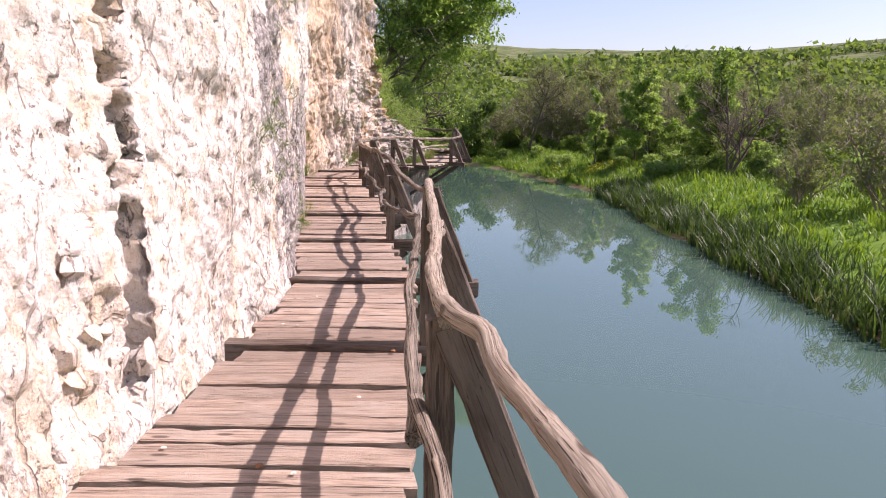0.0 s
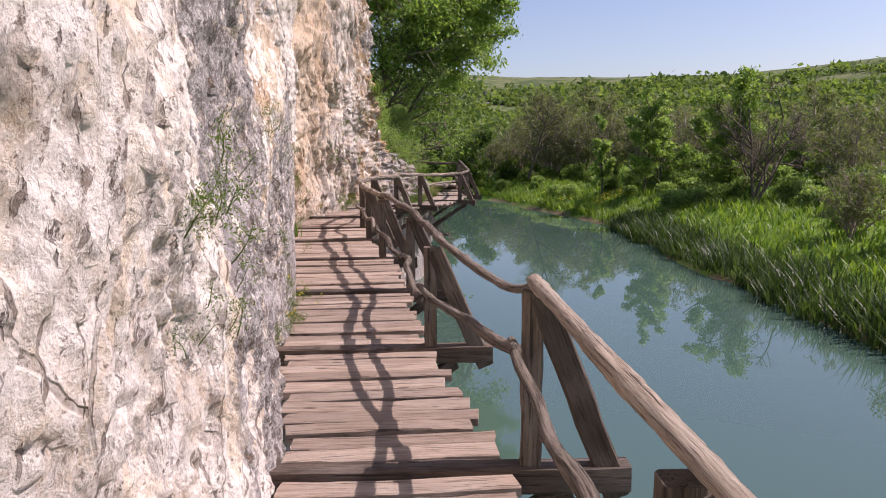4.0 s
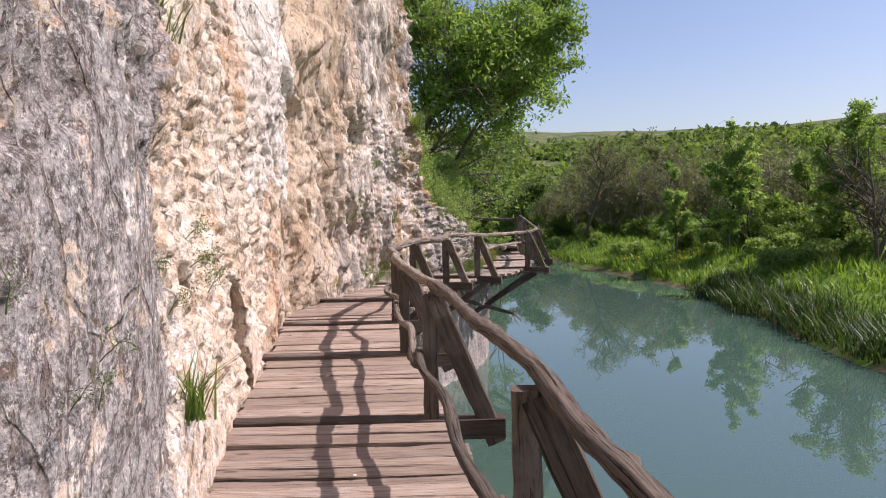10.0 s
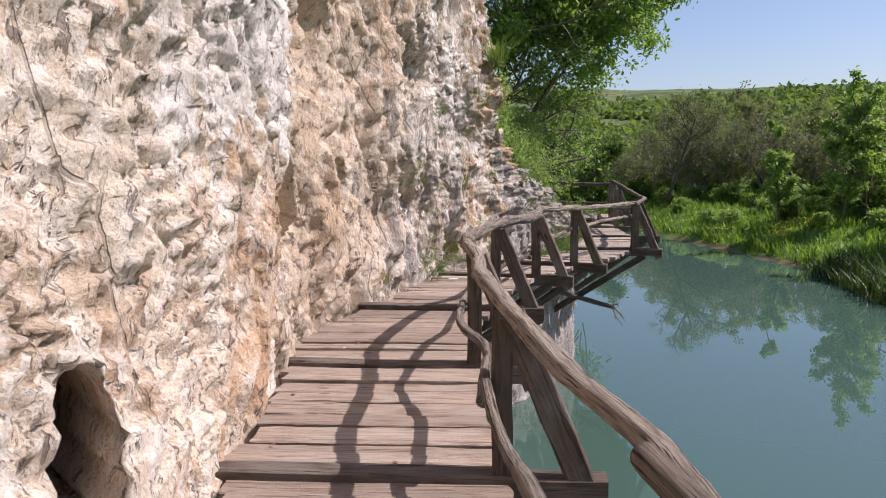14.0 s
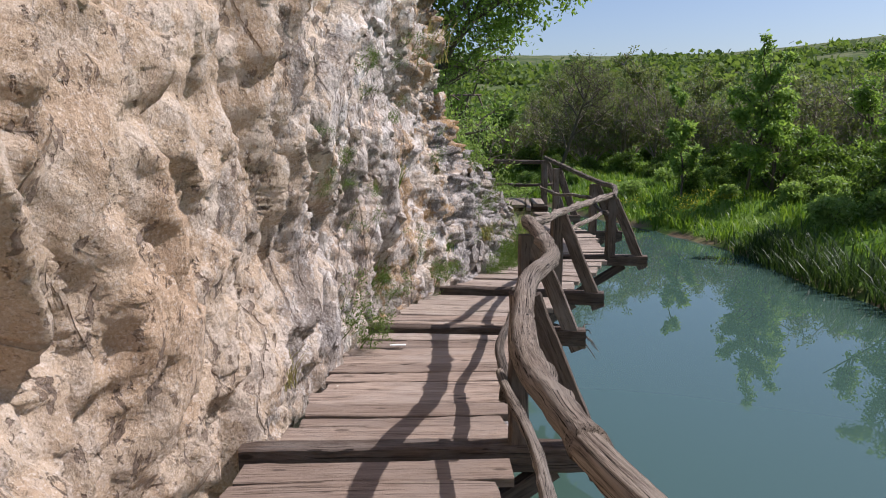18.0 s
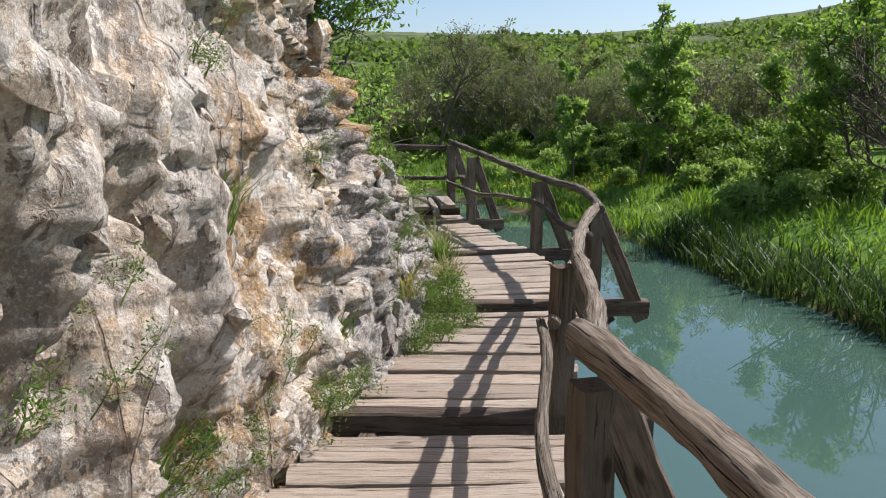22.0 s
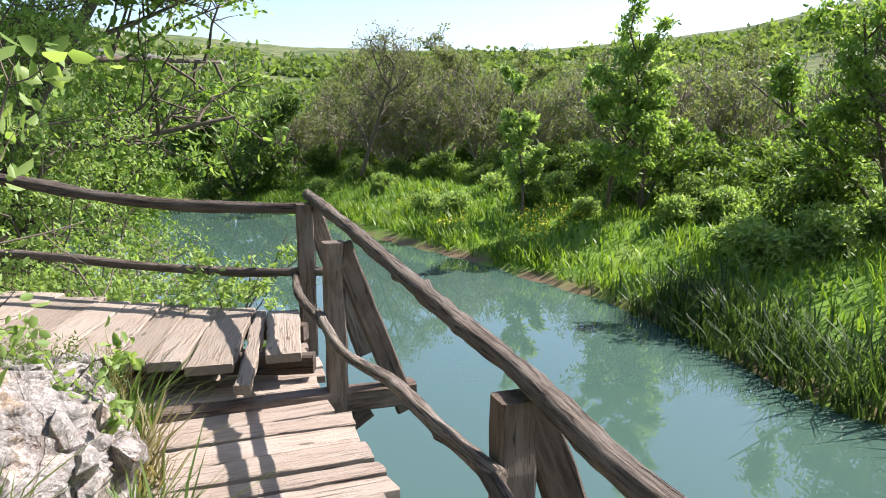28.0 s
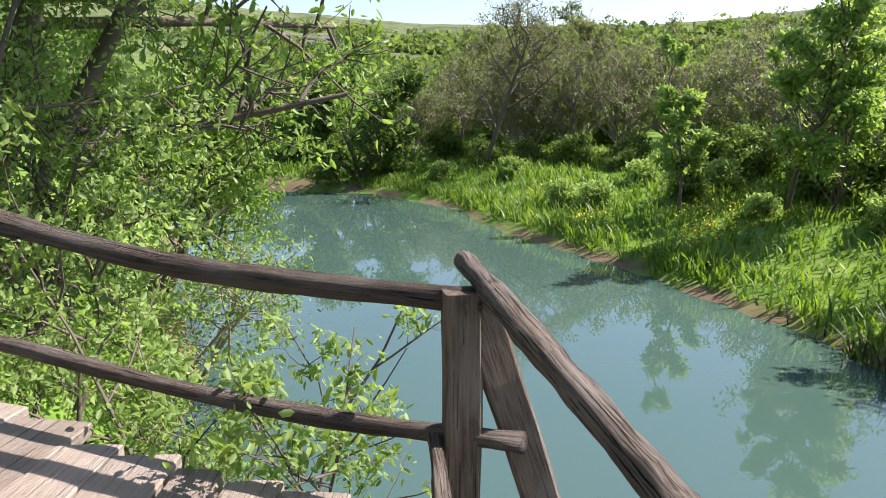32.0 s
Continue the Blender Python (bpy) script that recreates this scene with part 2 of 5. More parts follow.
DECK_WOOD = wood("plank_wood", (0.205, 0.146, 0.109), (0.455, 0.35, 0.27))
BLEACHED = wood("bleached_wood", (0.27, 0.215, 0.165), (0.385, 0.315, 0.25), split=0.32)
# beams and timber under the deck: near-black, with their shade in the colour
SHADED_BEAM = wood("shaded_beam_wood", (0.05, 0.035, 0.027), (0.16, 0.115, 0.085))
LOG_WOOD = wood("log_wood", (0.11, 0.076, 0.055), (0.55, 0.45, 0.35), (1.6, 30, 30), split=0.5, often=0.03, round_log=True)
PALE_LOG = wood("pale_log_wood", (0.22, 0.155, 0.11), (0.66, 0.55, 0.43), (1.6, 30, 30), split=0.45, often=0.02, round_log=True)
DARK_LOG = wood("dark_log_wood", (0.06, 0.042, 0.031), (0.46, 0.38, 0.30), (1.6, 30, 30), split=0.5, often=0.035, round_log=True)
PALE_DECK = wood("pale_plank_wood", (0.29, 0.225, 0.175), (0.48, 0.39, 0.31), split=0.35)


def cliff_rock():
    n = Nodes("limestone")
    n.coord = n.tree.nodes.new("ShaderNodeNewGeometry").outputs["Position"]
    x, y, z = n.xyz()
    upright = n.stretch((1.0, 1.0, 0.68))
    warp = n.noise(0.7, 4, 0.6, upright)
    fine = n.noise(7.0, 10, 0.72, upright)
    mid = n.noise(2.2, 8, 0.65, upright)
    grit = n.noise(38.0, 5, 0.75)
    yw = n.math("ADD", y, n.math("MULTIPLY", n.math("SUBTRACT", warp, 0.5), 4.0))
    yz = n.math("ADD", yw, n.math("MULTIPLY", z, -0.25))
    cream, white, tan = (0.70, 0.575, 0.44), (0.82, 0.755, 0.68), (0.58, 0.435, 0.305)
    c = n.mix(n.ramp(mid, 0.45, 0.53), tan, cream)
    brown = n.math("MULTIPLY", n.ramp(n.noise(1.7, 8, 0.7, n.stretch((1, 1.1, 0.75))), 0.55, 0.58), n.ramp(yw, 4.0, 10.0))
    c = n.mix(n.math("MULTIPLY", brown, 0.7), c, (0.44, 0.28, 0.16))
    tanner = n.math("MULTIPLY", n.math("MULTIPLY", n.ramp(yw, 12.4, 13.4), n.ramp(yw, 22.5, 20.0)), 0.55)
    c = n.mix(n.math("MULTIPLY", n.ramp(fine, 0.495, 0.53), n.math("SUBTRACT", 1.0, tanner)), c, white)
    # chalky first stretch, tan fluted stretch further on
    chalk = n.math("MULTIPLY", n.ramp(yw, 9.0, 6.0), n.ramp(fine, 0.30, 0.5))
    c = n.mix(n.math("MULTIPLY", chalk, 0.75), c, (0.78, 0.715, 0.65))
    peach = n.math("MULTIPLY", n.ramp(yw, 9.5, 8.0), n.ramp(n.noise(1.5, 7, 0.68, n.stretch((1, 1.3, 0.45))), 0.52, 0.57))
    c = n.mix(n.math("MULTIPLY", peach, 0.6), c, (0.72, 0.57, 0.40))
    ochre = n.math("MULTIPLY", n.ramp(n.noise(1.1, 6, 0.65, n.stretch((1, 1, 0.35))), 0.53, 0.68), n.ramp(yw, 8.5, 11.5))
    c = n.mix(n.math("MULTIPLY", ochre, 0.75), c, (0.47, 0.25, 0.11))
    warm = n.math("MULTIPLY", n.ramp(yw, 17.8, 19.5), n.ramp(yw, 23.2, 21.8))
    c = n.mix(n.math("MULTIPLY", warm, 0.65), c, (0.50, 0.375, 0.255))
    worn = n.math("MULTIPLY", n.ramp(yw, 22.5, 24.5), n.ramp(mid, 0.62, 0.45))
    c = n.mix(n.math("MULTIPLY", worn, 0.5), c, (0.42, 0.35, 0.28))
    # chalky crust left on the upper part of the tan columns
    sheet = n.math("MULTIPLY", n.math("MULTIPLY", n.ramp(yw, 16.0, 16.5), n.ramp(yw, 18.6, 18.2)), n.ramp(n.math("ADD", z, n.math("MULTIPLY", n.math("SUBTRACT", mid, 0.5), 2.6)), 1.65, 1.8))
    c = n.mix(n.math("MULTIPLY", sheet, 0.8), c, (0.74, 0.685, 0.625))
    # grey weathered crust: a broad boulder, patches before it and the broken end of the cliff
    yb = n.math("ADD", n.math("ADD", y, n.math("MULTIPLY", n.math("SUBTRACT", n.noise(1.8, 8, 0.7), 0.5), 1.6)), n.math("MULTIPLY", z, -0.33))
    g1 = n.math("MULTIPLY", n.ramp(yb, 9.05, 9.3), n.ramp(yb, 12.5, 12.3))
    g2 = n.math("MULTIPLY", n.math("MULTIPLY", n.ramp(yz, 5.2, 6.0), n.ramp(yz, 9.3, 8.7)), n.ramp(n.math("ADD", n.noise(1.6, 7, 0.7, n.stretch((1.0, 1.3, 0.4))), n.math("MULTIPLY", n.ramp(yz, 6.0, 6.8), 0.075)), 0.50, 0.53))
    g3 = n.math("MULTIPLY", n.ramp(yw, 25.0, 26.2), n.ramp(n.math("ADD", n.noise(1.6, 8, 0.7), n.math("MULTIPLY", n.ramp(yw, 25.8, 27.0), 0.08)), 0.45, 0.52))
    g4 = n.math("MULTIPLY", n.math("MULTIPLY", n.ramp(yw, 22.2, 22.8), n.ramp(yw, 24.2, 23.6)), n.ramp(n.noise(1.5, 8, 0.7), 0.46, 0.52))
    crust = n.math("MULTIPLY", n.math("MAXIMUM", n.math("MAXIMUM", g1, g2), n.math("MAXIMUM", g3, n.math("MULTIPLY", g4, 0.4))), n.ramp(n.noise(4.5, 10, 0.75), 0.40, 0.44))
    spots = n.ramp(n.noise(17.0, 10, 0.85), 0.54, 0.57)
    grey = n.mix(n.ramp(n.noise(13.0, 10, 0.85), 0.45, 0.54), (0.075, 0.068, 0.067), (0.36, 0.335, 0.325))
    grey = n.mix(n.math("MULTIPLY", spots, 0.8), grey, (0.66, 0.61, 0.55))
    c = n.mix(n.math("MULTIPLY", crust, 0.92), c, grey)
    # lichen and soil on the low outcrop
    lichen = n.math("MULTIPLY", n.math("MULTIPLY", n.ramp(yw, 24.7, 25.1), n.ramp(n.noise(9.0, 8, 0.8), 0.42, 0.5)), n.ramp(n.math("ADD", n.noise(1.3, 6, 0.7), n.math("MULTIPLY", n.ramp(yw, 26.6, 25.6), 0.13)), 0.58, 0.63))
    c = n.mix(n.math("MULTIPLY", lichen, 0.85), c, (0.36, 0.21, 0.075))
    c = n.mix(n.math("MULTIPLY", n.ramp(grit, 0.42, 0.3), 0.4), c, (0.30, 0.22, 0.16))
    # pale runs and dark seams down the broken stretch
    seam = n.noise(2.4, 6, 0.7, n.stretch((1.0, 1.4, 0.4)))
    strata = n.math("MULTIPLY", n.ramp(yw, 20.8, 22.4), n.ramp(yw, 28.0, 26.0))
    c = n.mix(n.math("MULTIPLY", n.math("MULTIPLY", n.ramp(yw, 23.5, 24.1), n.ramp(yw, 25.7, 25.1)), n.math("MULTIPLY", n.ramp(seam, 0.51, 0.54), 0.7)), c, (0.70, 0.65, 0.60))
    c = n.mix(n.math("MULTIPLY", strata, n.math("MULTIPLY", n.ramp(seam, 0.44, 0.41), 0.7)), c, (0.115, 0.098, 0.085))
    streak = n.noise(3.4, 7, 0.72, n.stretch((1.0, 2.4, 0.28)))
    c = n.mix(n.math("MULTIPLY", n.math("MULTIPLY", n.ramp(yw, 21.6, 22.4), n.ramp(yw, 25.6, 24.8)), n.math("MULTIPLY", n.ramp(streak, 0.46, 0.44), 0.6)), c, (0.20, 0.18, 0.165))
    c = n.mix(n.math("MULTIPLY", n.ramp(yw, 25.9, 26.8), 0.5), c, (0.30, 0.275, 0.245))
    c = n.mix(n.math("MULTIPLY", n.math("MULTIPLY", n.ramp(yw, 21.8, 22.8), n.ramp(yw, 25.8, 24.8)), n.math("MULTIPLY", n.ramp(mid, 0.60, 0.42), 0.5)), c, (0.33, 0.275, 0.225))
    # grey rain streaks on the chalky stretch
    c = n.mix(n.math("MULTIPLY", n.math("MULTIPLY", n.ramp(yw, 4.6, 6.0), n.ramp(yw, 9.5, 8.8)), n.math("MULTIPLY", n.math("MULTIPLY", n.ramp(streak, 0.50, 0.54), n.ramp(fine, 0.56, 0.47)), 0.6)), c, (0.24, 0.215, 0.215))
    # small pits, with the shade in them painted as dark brown
    shaded_pits = n.ramp(n.noise(11.0, 6, 0.7, n.stretch((1, 1.2, 0.7))), 0.385, 0.365)
    c = n.mix(n.math("MULTIPLY", shaded_pits, 0.75), c, (0.17, 0.115, 0.08))
    speck = n.noise(70.0, 6, 0.8)
    c = n.mix(n.math("MULTIPLY", n.ramp(speck, 0.44, 0.40), 0.5), c, (0.20, 0.15, 0.115))
    c = n.mix(n.math("MULTIPLY", n.ramp(speck, 0.53, 0.60), 0.38), c, (0.86, 0.82, 0.76))
    vor = n.voronoi(9.0, "F1", n.stretch((1, 1, 0.42), n.coord))
    h = n.math("ADD", n.math("MULTIPLY", fine, 0.9), n.math("ADD", n.math("MULTIPLY", grit, 0.5), n.math("MULTIPLY", speck, 0.22)))
    h = n.math("ADD", h, n.math("MULTIPLY", vor, 0.35))
    h = n.math("SUBTRACT", h, n.math("MULTIPLY", shaded_pits, 0.5))
    # short upright slits, the shadow inside them painted dark, and flakes
    shaded_slits = n.ramp(n.noise(7.5, 5, 0.6, n.stretch((1.0, 2.6, 0.55))), 0.385, 0.365)
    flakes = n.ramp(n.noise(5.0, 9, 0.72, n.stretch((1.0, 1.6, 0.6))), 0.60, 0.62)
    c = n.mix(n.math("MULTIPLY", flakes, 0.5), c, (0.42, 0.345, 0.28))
    c = n.mix(n.math("MULTIPLY", shaded_slits, 0.7), c, (0.17, 0.125, 0.10))
    h = n.math("SUBTRACT", h, n.math("ADD", n.math("MULTIPLY", shaded_slits, 0.9), n.math("MULTIPLY", flakes, 0.35)))
    # long cracks and chipped edges; shadow in cracks and small hollows is painted
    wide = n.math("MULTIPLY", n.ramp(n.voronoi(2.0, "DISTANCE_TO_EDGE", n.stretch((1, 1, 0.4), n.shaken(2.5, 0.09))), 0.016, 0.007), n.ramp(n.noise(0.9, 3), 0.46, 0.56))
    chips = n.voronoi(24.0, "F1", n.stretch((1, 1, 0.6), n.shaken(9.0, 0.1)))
    shade_flecks = n.ramp(n.noise(27.0, 8, 0.8, n.stretch((1, 1, 0.75))), 0.395, 0.375)
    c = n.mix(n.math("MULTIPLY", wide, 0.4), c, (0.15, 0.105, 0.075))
    c = n.mix(n.math("MULTIPLY", shade_flecks, 0.7), c, (0.15, 0.105, 0.075))
    h = n.math("SUBTRACT", n.math("ADD", h, n.math("MULTIPLY", chips, 0.4)), n.math("ADD", n.math("MULTIPLY", wide, 0.45), n.math("MULTIPLY", shade_flecks, 0.5)))
    return n.done(c, 0.92, h, 1.0, 0.026, 0.12)


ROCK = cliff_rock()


def foliage(name, dark, light, gloss=0.45, through=0.5):
    n = Nodes(name)
    r = n.island()
    c = n.mix(r, dark, light)
    c = n.mix(n.math("MULTIPLY", n.noise(0.9, 3), 0.5), c, tuple(0.6 * a for a in dark))
    n.bsdf.inputs["Subsurface Weight"].default_value = 0.0
    mat = n.done(c, gloss, specular=0.35)
    # leaves let light through
    t = n.tree
    trans = t.nodes.new("ShaderNodeBsdfTranslucent")
    mixer = t.nodes.new("ShaderNodeMixShader")
    mixer.inputs[0].default_value = through
    t.links.new(n.mix(1.0, c, (1.25, 1.25, 0.65), "MULTIPLY"), trans.inputs[0])
    t.links.new(n.bsdf.outputs[0], mixer.inputs[1])
    t.links.new(trans.outputs[0], mixer.inputs[2])
    t.links.new(mixer.outputs[0], t.nodes["Material Output"].inputs[0])
    return mat


LEAF_TREE = foliage("tree_leaf", (0.08, 0.145, 0.03), (0.24, 0.35, 0.08))
LEAF_LIGHT = foliage("young_leaf", (0.20, 0.315, 0.08), (0.42, 0.55, 0.20), through=0.56)
LEAF_FRESH = foliage("fresh_leaf", (0.15, 0.26, 0.05), (0.35, 0.49, 0.13))
LEAF_DARK = foliage("dark_leaf", (0.06, 0.115, 0.022), (0.18, 0.28, 0.06))
LEAF_GREY = foliage("willow_leaf", (0.15, 0.19, 0.07), (0.27, 0.31, 0.14))
REED = foliage("reed_blade", (0.015, 0.038, 0.008), (0.10, 0.165, 0.042))
GRASS = foliage("grass_blade", (0.085, 0.175, 0.02), (0.27, 0.39, 0.055))


def plain(name, colour, rough=0.85, scale=6.0, spread=0.45):
    n = Nodes(name)
    f = n.noise(scale, 6, 0.6)
    return n.done(n.mix(f, tuple(a * (1 - spread) for a in colour), tuple(min(1, a * (1 + spread)) for a in colour)), rough, f, 0.5, 0.02)


BARK = plain("bark", (0.125, 0.10, 0.078), 0.9, 14)
TWIG = plain("bare_twig", (0.27, 0.22, 0.175), 0.9, 5)


def ground_mat():
    n = Nodes("meadow_ground")
    far = n.noise(0.06, 6, 0.6)
    near = n.noise(1.4, 8, 0.65)
    patch = n.noise(0.25, 6, 0.6)
    c = n.mix(n.ramp(near, 0.3, 0.7), (0.065, 0.13, 0.018), (0.15, 0.25, 0.036))
    c = n.mix(n.math("MULTIPLY", n.ramp(patch, 0.5, 0.7), 0.6), c, (0.20, 0.27, 0.05))
    x, y, z = n.xyz()
    hill = n.ramp(z, 4.0, 14.0)
    scrub = n.mix(n.ramp(patch, 0.4, 0.6), (0.085, 0.115, 0.04), (0.155, 0.165, 0.08))
    scrub = n.mix(n.math("MULTIPLY", n.ramp(far, 0.5, 0.62), 0.7), scrub, (0.045, 0.075, 0.025))
    c = n.mix(hill, c, scrub)
    mud = n.math('MULTIPLY', n.ramp(z, WATER + 0.30, WATER + 0.05), n.ramp(n.noise(0.5, 3), 0.38, 0.6))
    c = n.mix(mud, c, (0.16, 0.115, 0.07))
    return n.done(c, 0.95, near, 0.6, 0.06, 0.1)


def water_mat():
    n = Nodes("river_water")
    v = n.stretch((1.0, 0.55, 1.0))
    h = n.math("ADD", n.noise(1.1, 3, 0.5, v), n.math("MULTIPLY", n.noise(5.0, 2, 0.5, v), 0.15))
    c = n.mix(n.noise(0.12, 3), (0.050, 0.094, 0.073), (0.060, 0.108, 0.085))
    mat = n.done(c, 0.01, h, 0.016, 0.02, 0.95)
    n.bsdf.inputs["IOR"].default_value = 1.42
    return mat


GROUND, RIVER = ground_mat(), water_mat()

# ---- the plan: edges of the walk, all in metres ----
LEFT_Y = [-6, 3.2, 4.4, 5.2, 6.8, 7.5, 9.5, 12.1, 14.0, 16.5, 19.8, 21.0, 21.7, 23.6, 25.1, 26.2, 27.5, 28.8, 30.7, 31.7, 32.8, 33.6, 36, 40]
LEFT_X = [-1.7, -1.6, -1.49, -1.40, -1.42, -1.46, -1.86, -2.25, -2.7, -3.12, -3.7, -3.5, -3.3, -3.05, -2.45, -1.95, -1.3, -0.8, -0.52, -0.62, -0.82, -1.3, -3.2, -6.5]
RIGHT_Y = [-6, 3.2, 5.4, 6.8, 7.5, 9.5, 11, 12.3, 14.2, 16, 17, 19, 20.9, 22, 23.4, 25.1, 26.6, 28, 29.8, 31.6, 32.7, 34.2, 40]
RIGHT_X = [-0.05, -0.1, -0.18, -0.23, -0.3, -0.65, -0.84, -0.95, -1.15, -1.5, -1.75, -2.0, -2.14, -1.95, -1.7, -1.1, -0.42, 0.38, 0.62, 0.56, 0.5, 0.5, 0.5]
DECK_Y = [-6, 23, 26.5, 32.9, 40]
DECK_Z = [0, 0, -0.14, -0.14, -0.14]


def left(y):
    return np.interp(y, LEFT_Y, LEFT_X)


def right(y):
    return np.interp(y, RIGHT_Y, RIGHT_X)


def deck(y):
    return np.interp(y, DECK_Y, DECK_Z)


POSTS = [(0.36, 0.5), (0.0, 2.7), (-0.09, 5.2), (-0.14, 7.3), (-0.66, 9.65), (-0.88, 12.1), (-1.37, 14.63), (-1.76, 16.95), (-2.06, 19.0),
         (-2.0, 21.3), (-1.56, 23.75), (-0.93, 25.5), (0.34, 27.85), (0.70, 30.25), (0.54, 32.7), (0.53, 33.95)]

# ---- ground: one sheet with the river cut into it ----
RIVER_LINE = np.array([(3.2, -140), (3.3, -20), (3.3, 20), (3.4, 44), (2.2, 49), (1.0, 54), (-0.3, 60), (-4.2, 68), (-10, 75), (-34, 82), (-90, 86)], float)


def river_distance(x, y):
    """Distance to the middle of the river, and on which side (1: meadow, -1: cliff)."""
    best, side = np.full(np.shape(x), 1e9), np.ones(np.shape(x))
    for (ax, ay), (bx, by) in zip(RIVER_LINE[:-1], RIVER_LINE[1:]):
        dx, dy = bx - ax, by - ay
        f = np.clip(((x - ax) * dx + (y - ay) * dy) / (dx * dx + dy * dy), 0, 1)
        d = np.hypot(x - ax - f * dx, y - ay - f * dy)
        s = np.sign((x - ax) * dy - (y - ay) * dx)
        side = np.where(d < best, s, side)
        best = np.minimum(best, d)
    return best, side


HALF = 5.35


def ground(x, y):
    x, y = np.asarray(x, float), np.asarray(y, float)
    d, side = river_distance(x, y)
    d = d - HALF - 0.35 * vnoise(x * 0.35, y * 0.35, 3)
    bank = -1.2 * smooth(0, -2.5, d) + 0.28 * smooth(0, 0.5, d) + 0.9 * smooth(0.4, 5.5, d) + 0.9 * smooth(5, 16, d) + 0.12 * vnoise(x * 0.3, y * 0.3, 8) * smooth(0.5, 5, d)
    az = np.degrees(np.arctan2(x, y - 20))
    dist = np.hypot(x, y - 20)
    el = np.interp(az, [-180, -90, -30, -12, -3.5, 6.5, 15, 23, 31, 39, 46, 60, 90, 180], [9, 10, 9, 7.2, 6.3, 5.6, 5.3, 5.25, 5.7, 6.5, 7.9, 9, 10, 9])
    hill = dist * np.tan(np.radians(el)) * smooth(55, 330, dist) * (1 + 0.03 * fbm(x * 0.012, y * 0.012, 4, 21))
    over = np.maximum(dist - 340, 0)
    meadow = WATER + bank + hill - over * 0.12
    # cliff side: steep behind the rock face, a gentler wooded slope past it
    behind = left(np.clip(y, -6, 33)) - 1.6 - x
    high = 5.5 * smooth(0, 1.5, behind) + 2.0 * smooth(3, 16, behind)
    slope = 2.75 * smooth(0, 3.0, d) + 1.8 * smooth(3, 12, d)
    past = smooth(27, 33, y)
    cliffside = WATER - 1.2 * smooth(0, -2.5, d) * past - 1.2 * (1 - past) * (1 - smooth(0, 0.4, behind)) + high * (1 - past) * 1.5 + slope * past + hill - over * 0.12
    return np.where(side > 0, meadow, cliffside)


def build_ground():
    def axis(a, b, fine_a, fine_b, step, growth):
        mid = list(np.arange(fine_a, fine_b, step))
        up, s, v = [], step, fine_b
        while v < b:
            up.append(v)
            s *= growth
            v += s
        down, s, v = [], step, fine_a
        while v > a:
            s *= growth
            v -= s
            down.append(v)
        return np.array(down[::-1] + mid + up + [b])
    xs = axis(-900, 900, -14, 30, 0.45, 1.07)
    ys = axis(-500, 1200, 2, 84, 0.45, 1.07)
    gx, gy = np.meshgrid(xs, ys, indexing="ij")
    gz = ground(gx, gy)
    v = np.stack([gx, gy, gz], -1).reshape(-1, 3)
    i, j = np.meshgrid(np.arange(len(xs) - 1), np.arange(len(ys) - 1), indexing="ij")
    n = len(ys)
    f = np.stack([i * n + j, (i + 1) * n + j, (i + 1) * n + j + 1, i * n + j + 1], -1).reshape(-1, 4)
    tagged(new("ground", mesh_np("ground", v, f, GROUND, True)), "green riverside meadow rising to scrubby hills", "ground", kind="structure")


build_ground()


def build_water():
    bm = bmesh.new()
    for x, y in ((-120, -140), (12, -140), (16, 60), (-120, 120)):
        bm.verts.new((x, y, WATER))
    bm.faces.new(bm.verts)
    tagged(new("water", from_bm("water", bm, RIVER)), "calm milky green river reflecting trees and sky", "river", kind="structure")


build_water()


# ---- cliff ----
TOP_Y = [-8, 24.4, 25.7, 26.2, 26.6, 28.6, 30.4, 31.6, 32.6, 33.6, 36]
TOP_Z = [7.5, 7.4, 6.6, 3.8, 1.35, 1.12, 0.75, 0.35, 0.0, -0.2, -0.3]


CLIFF_GRID = {}


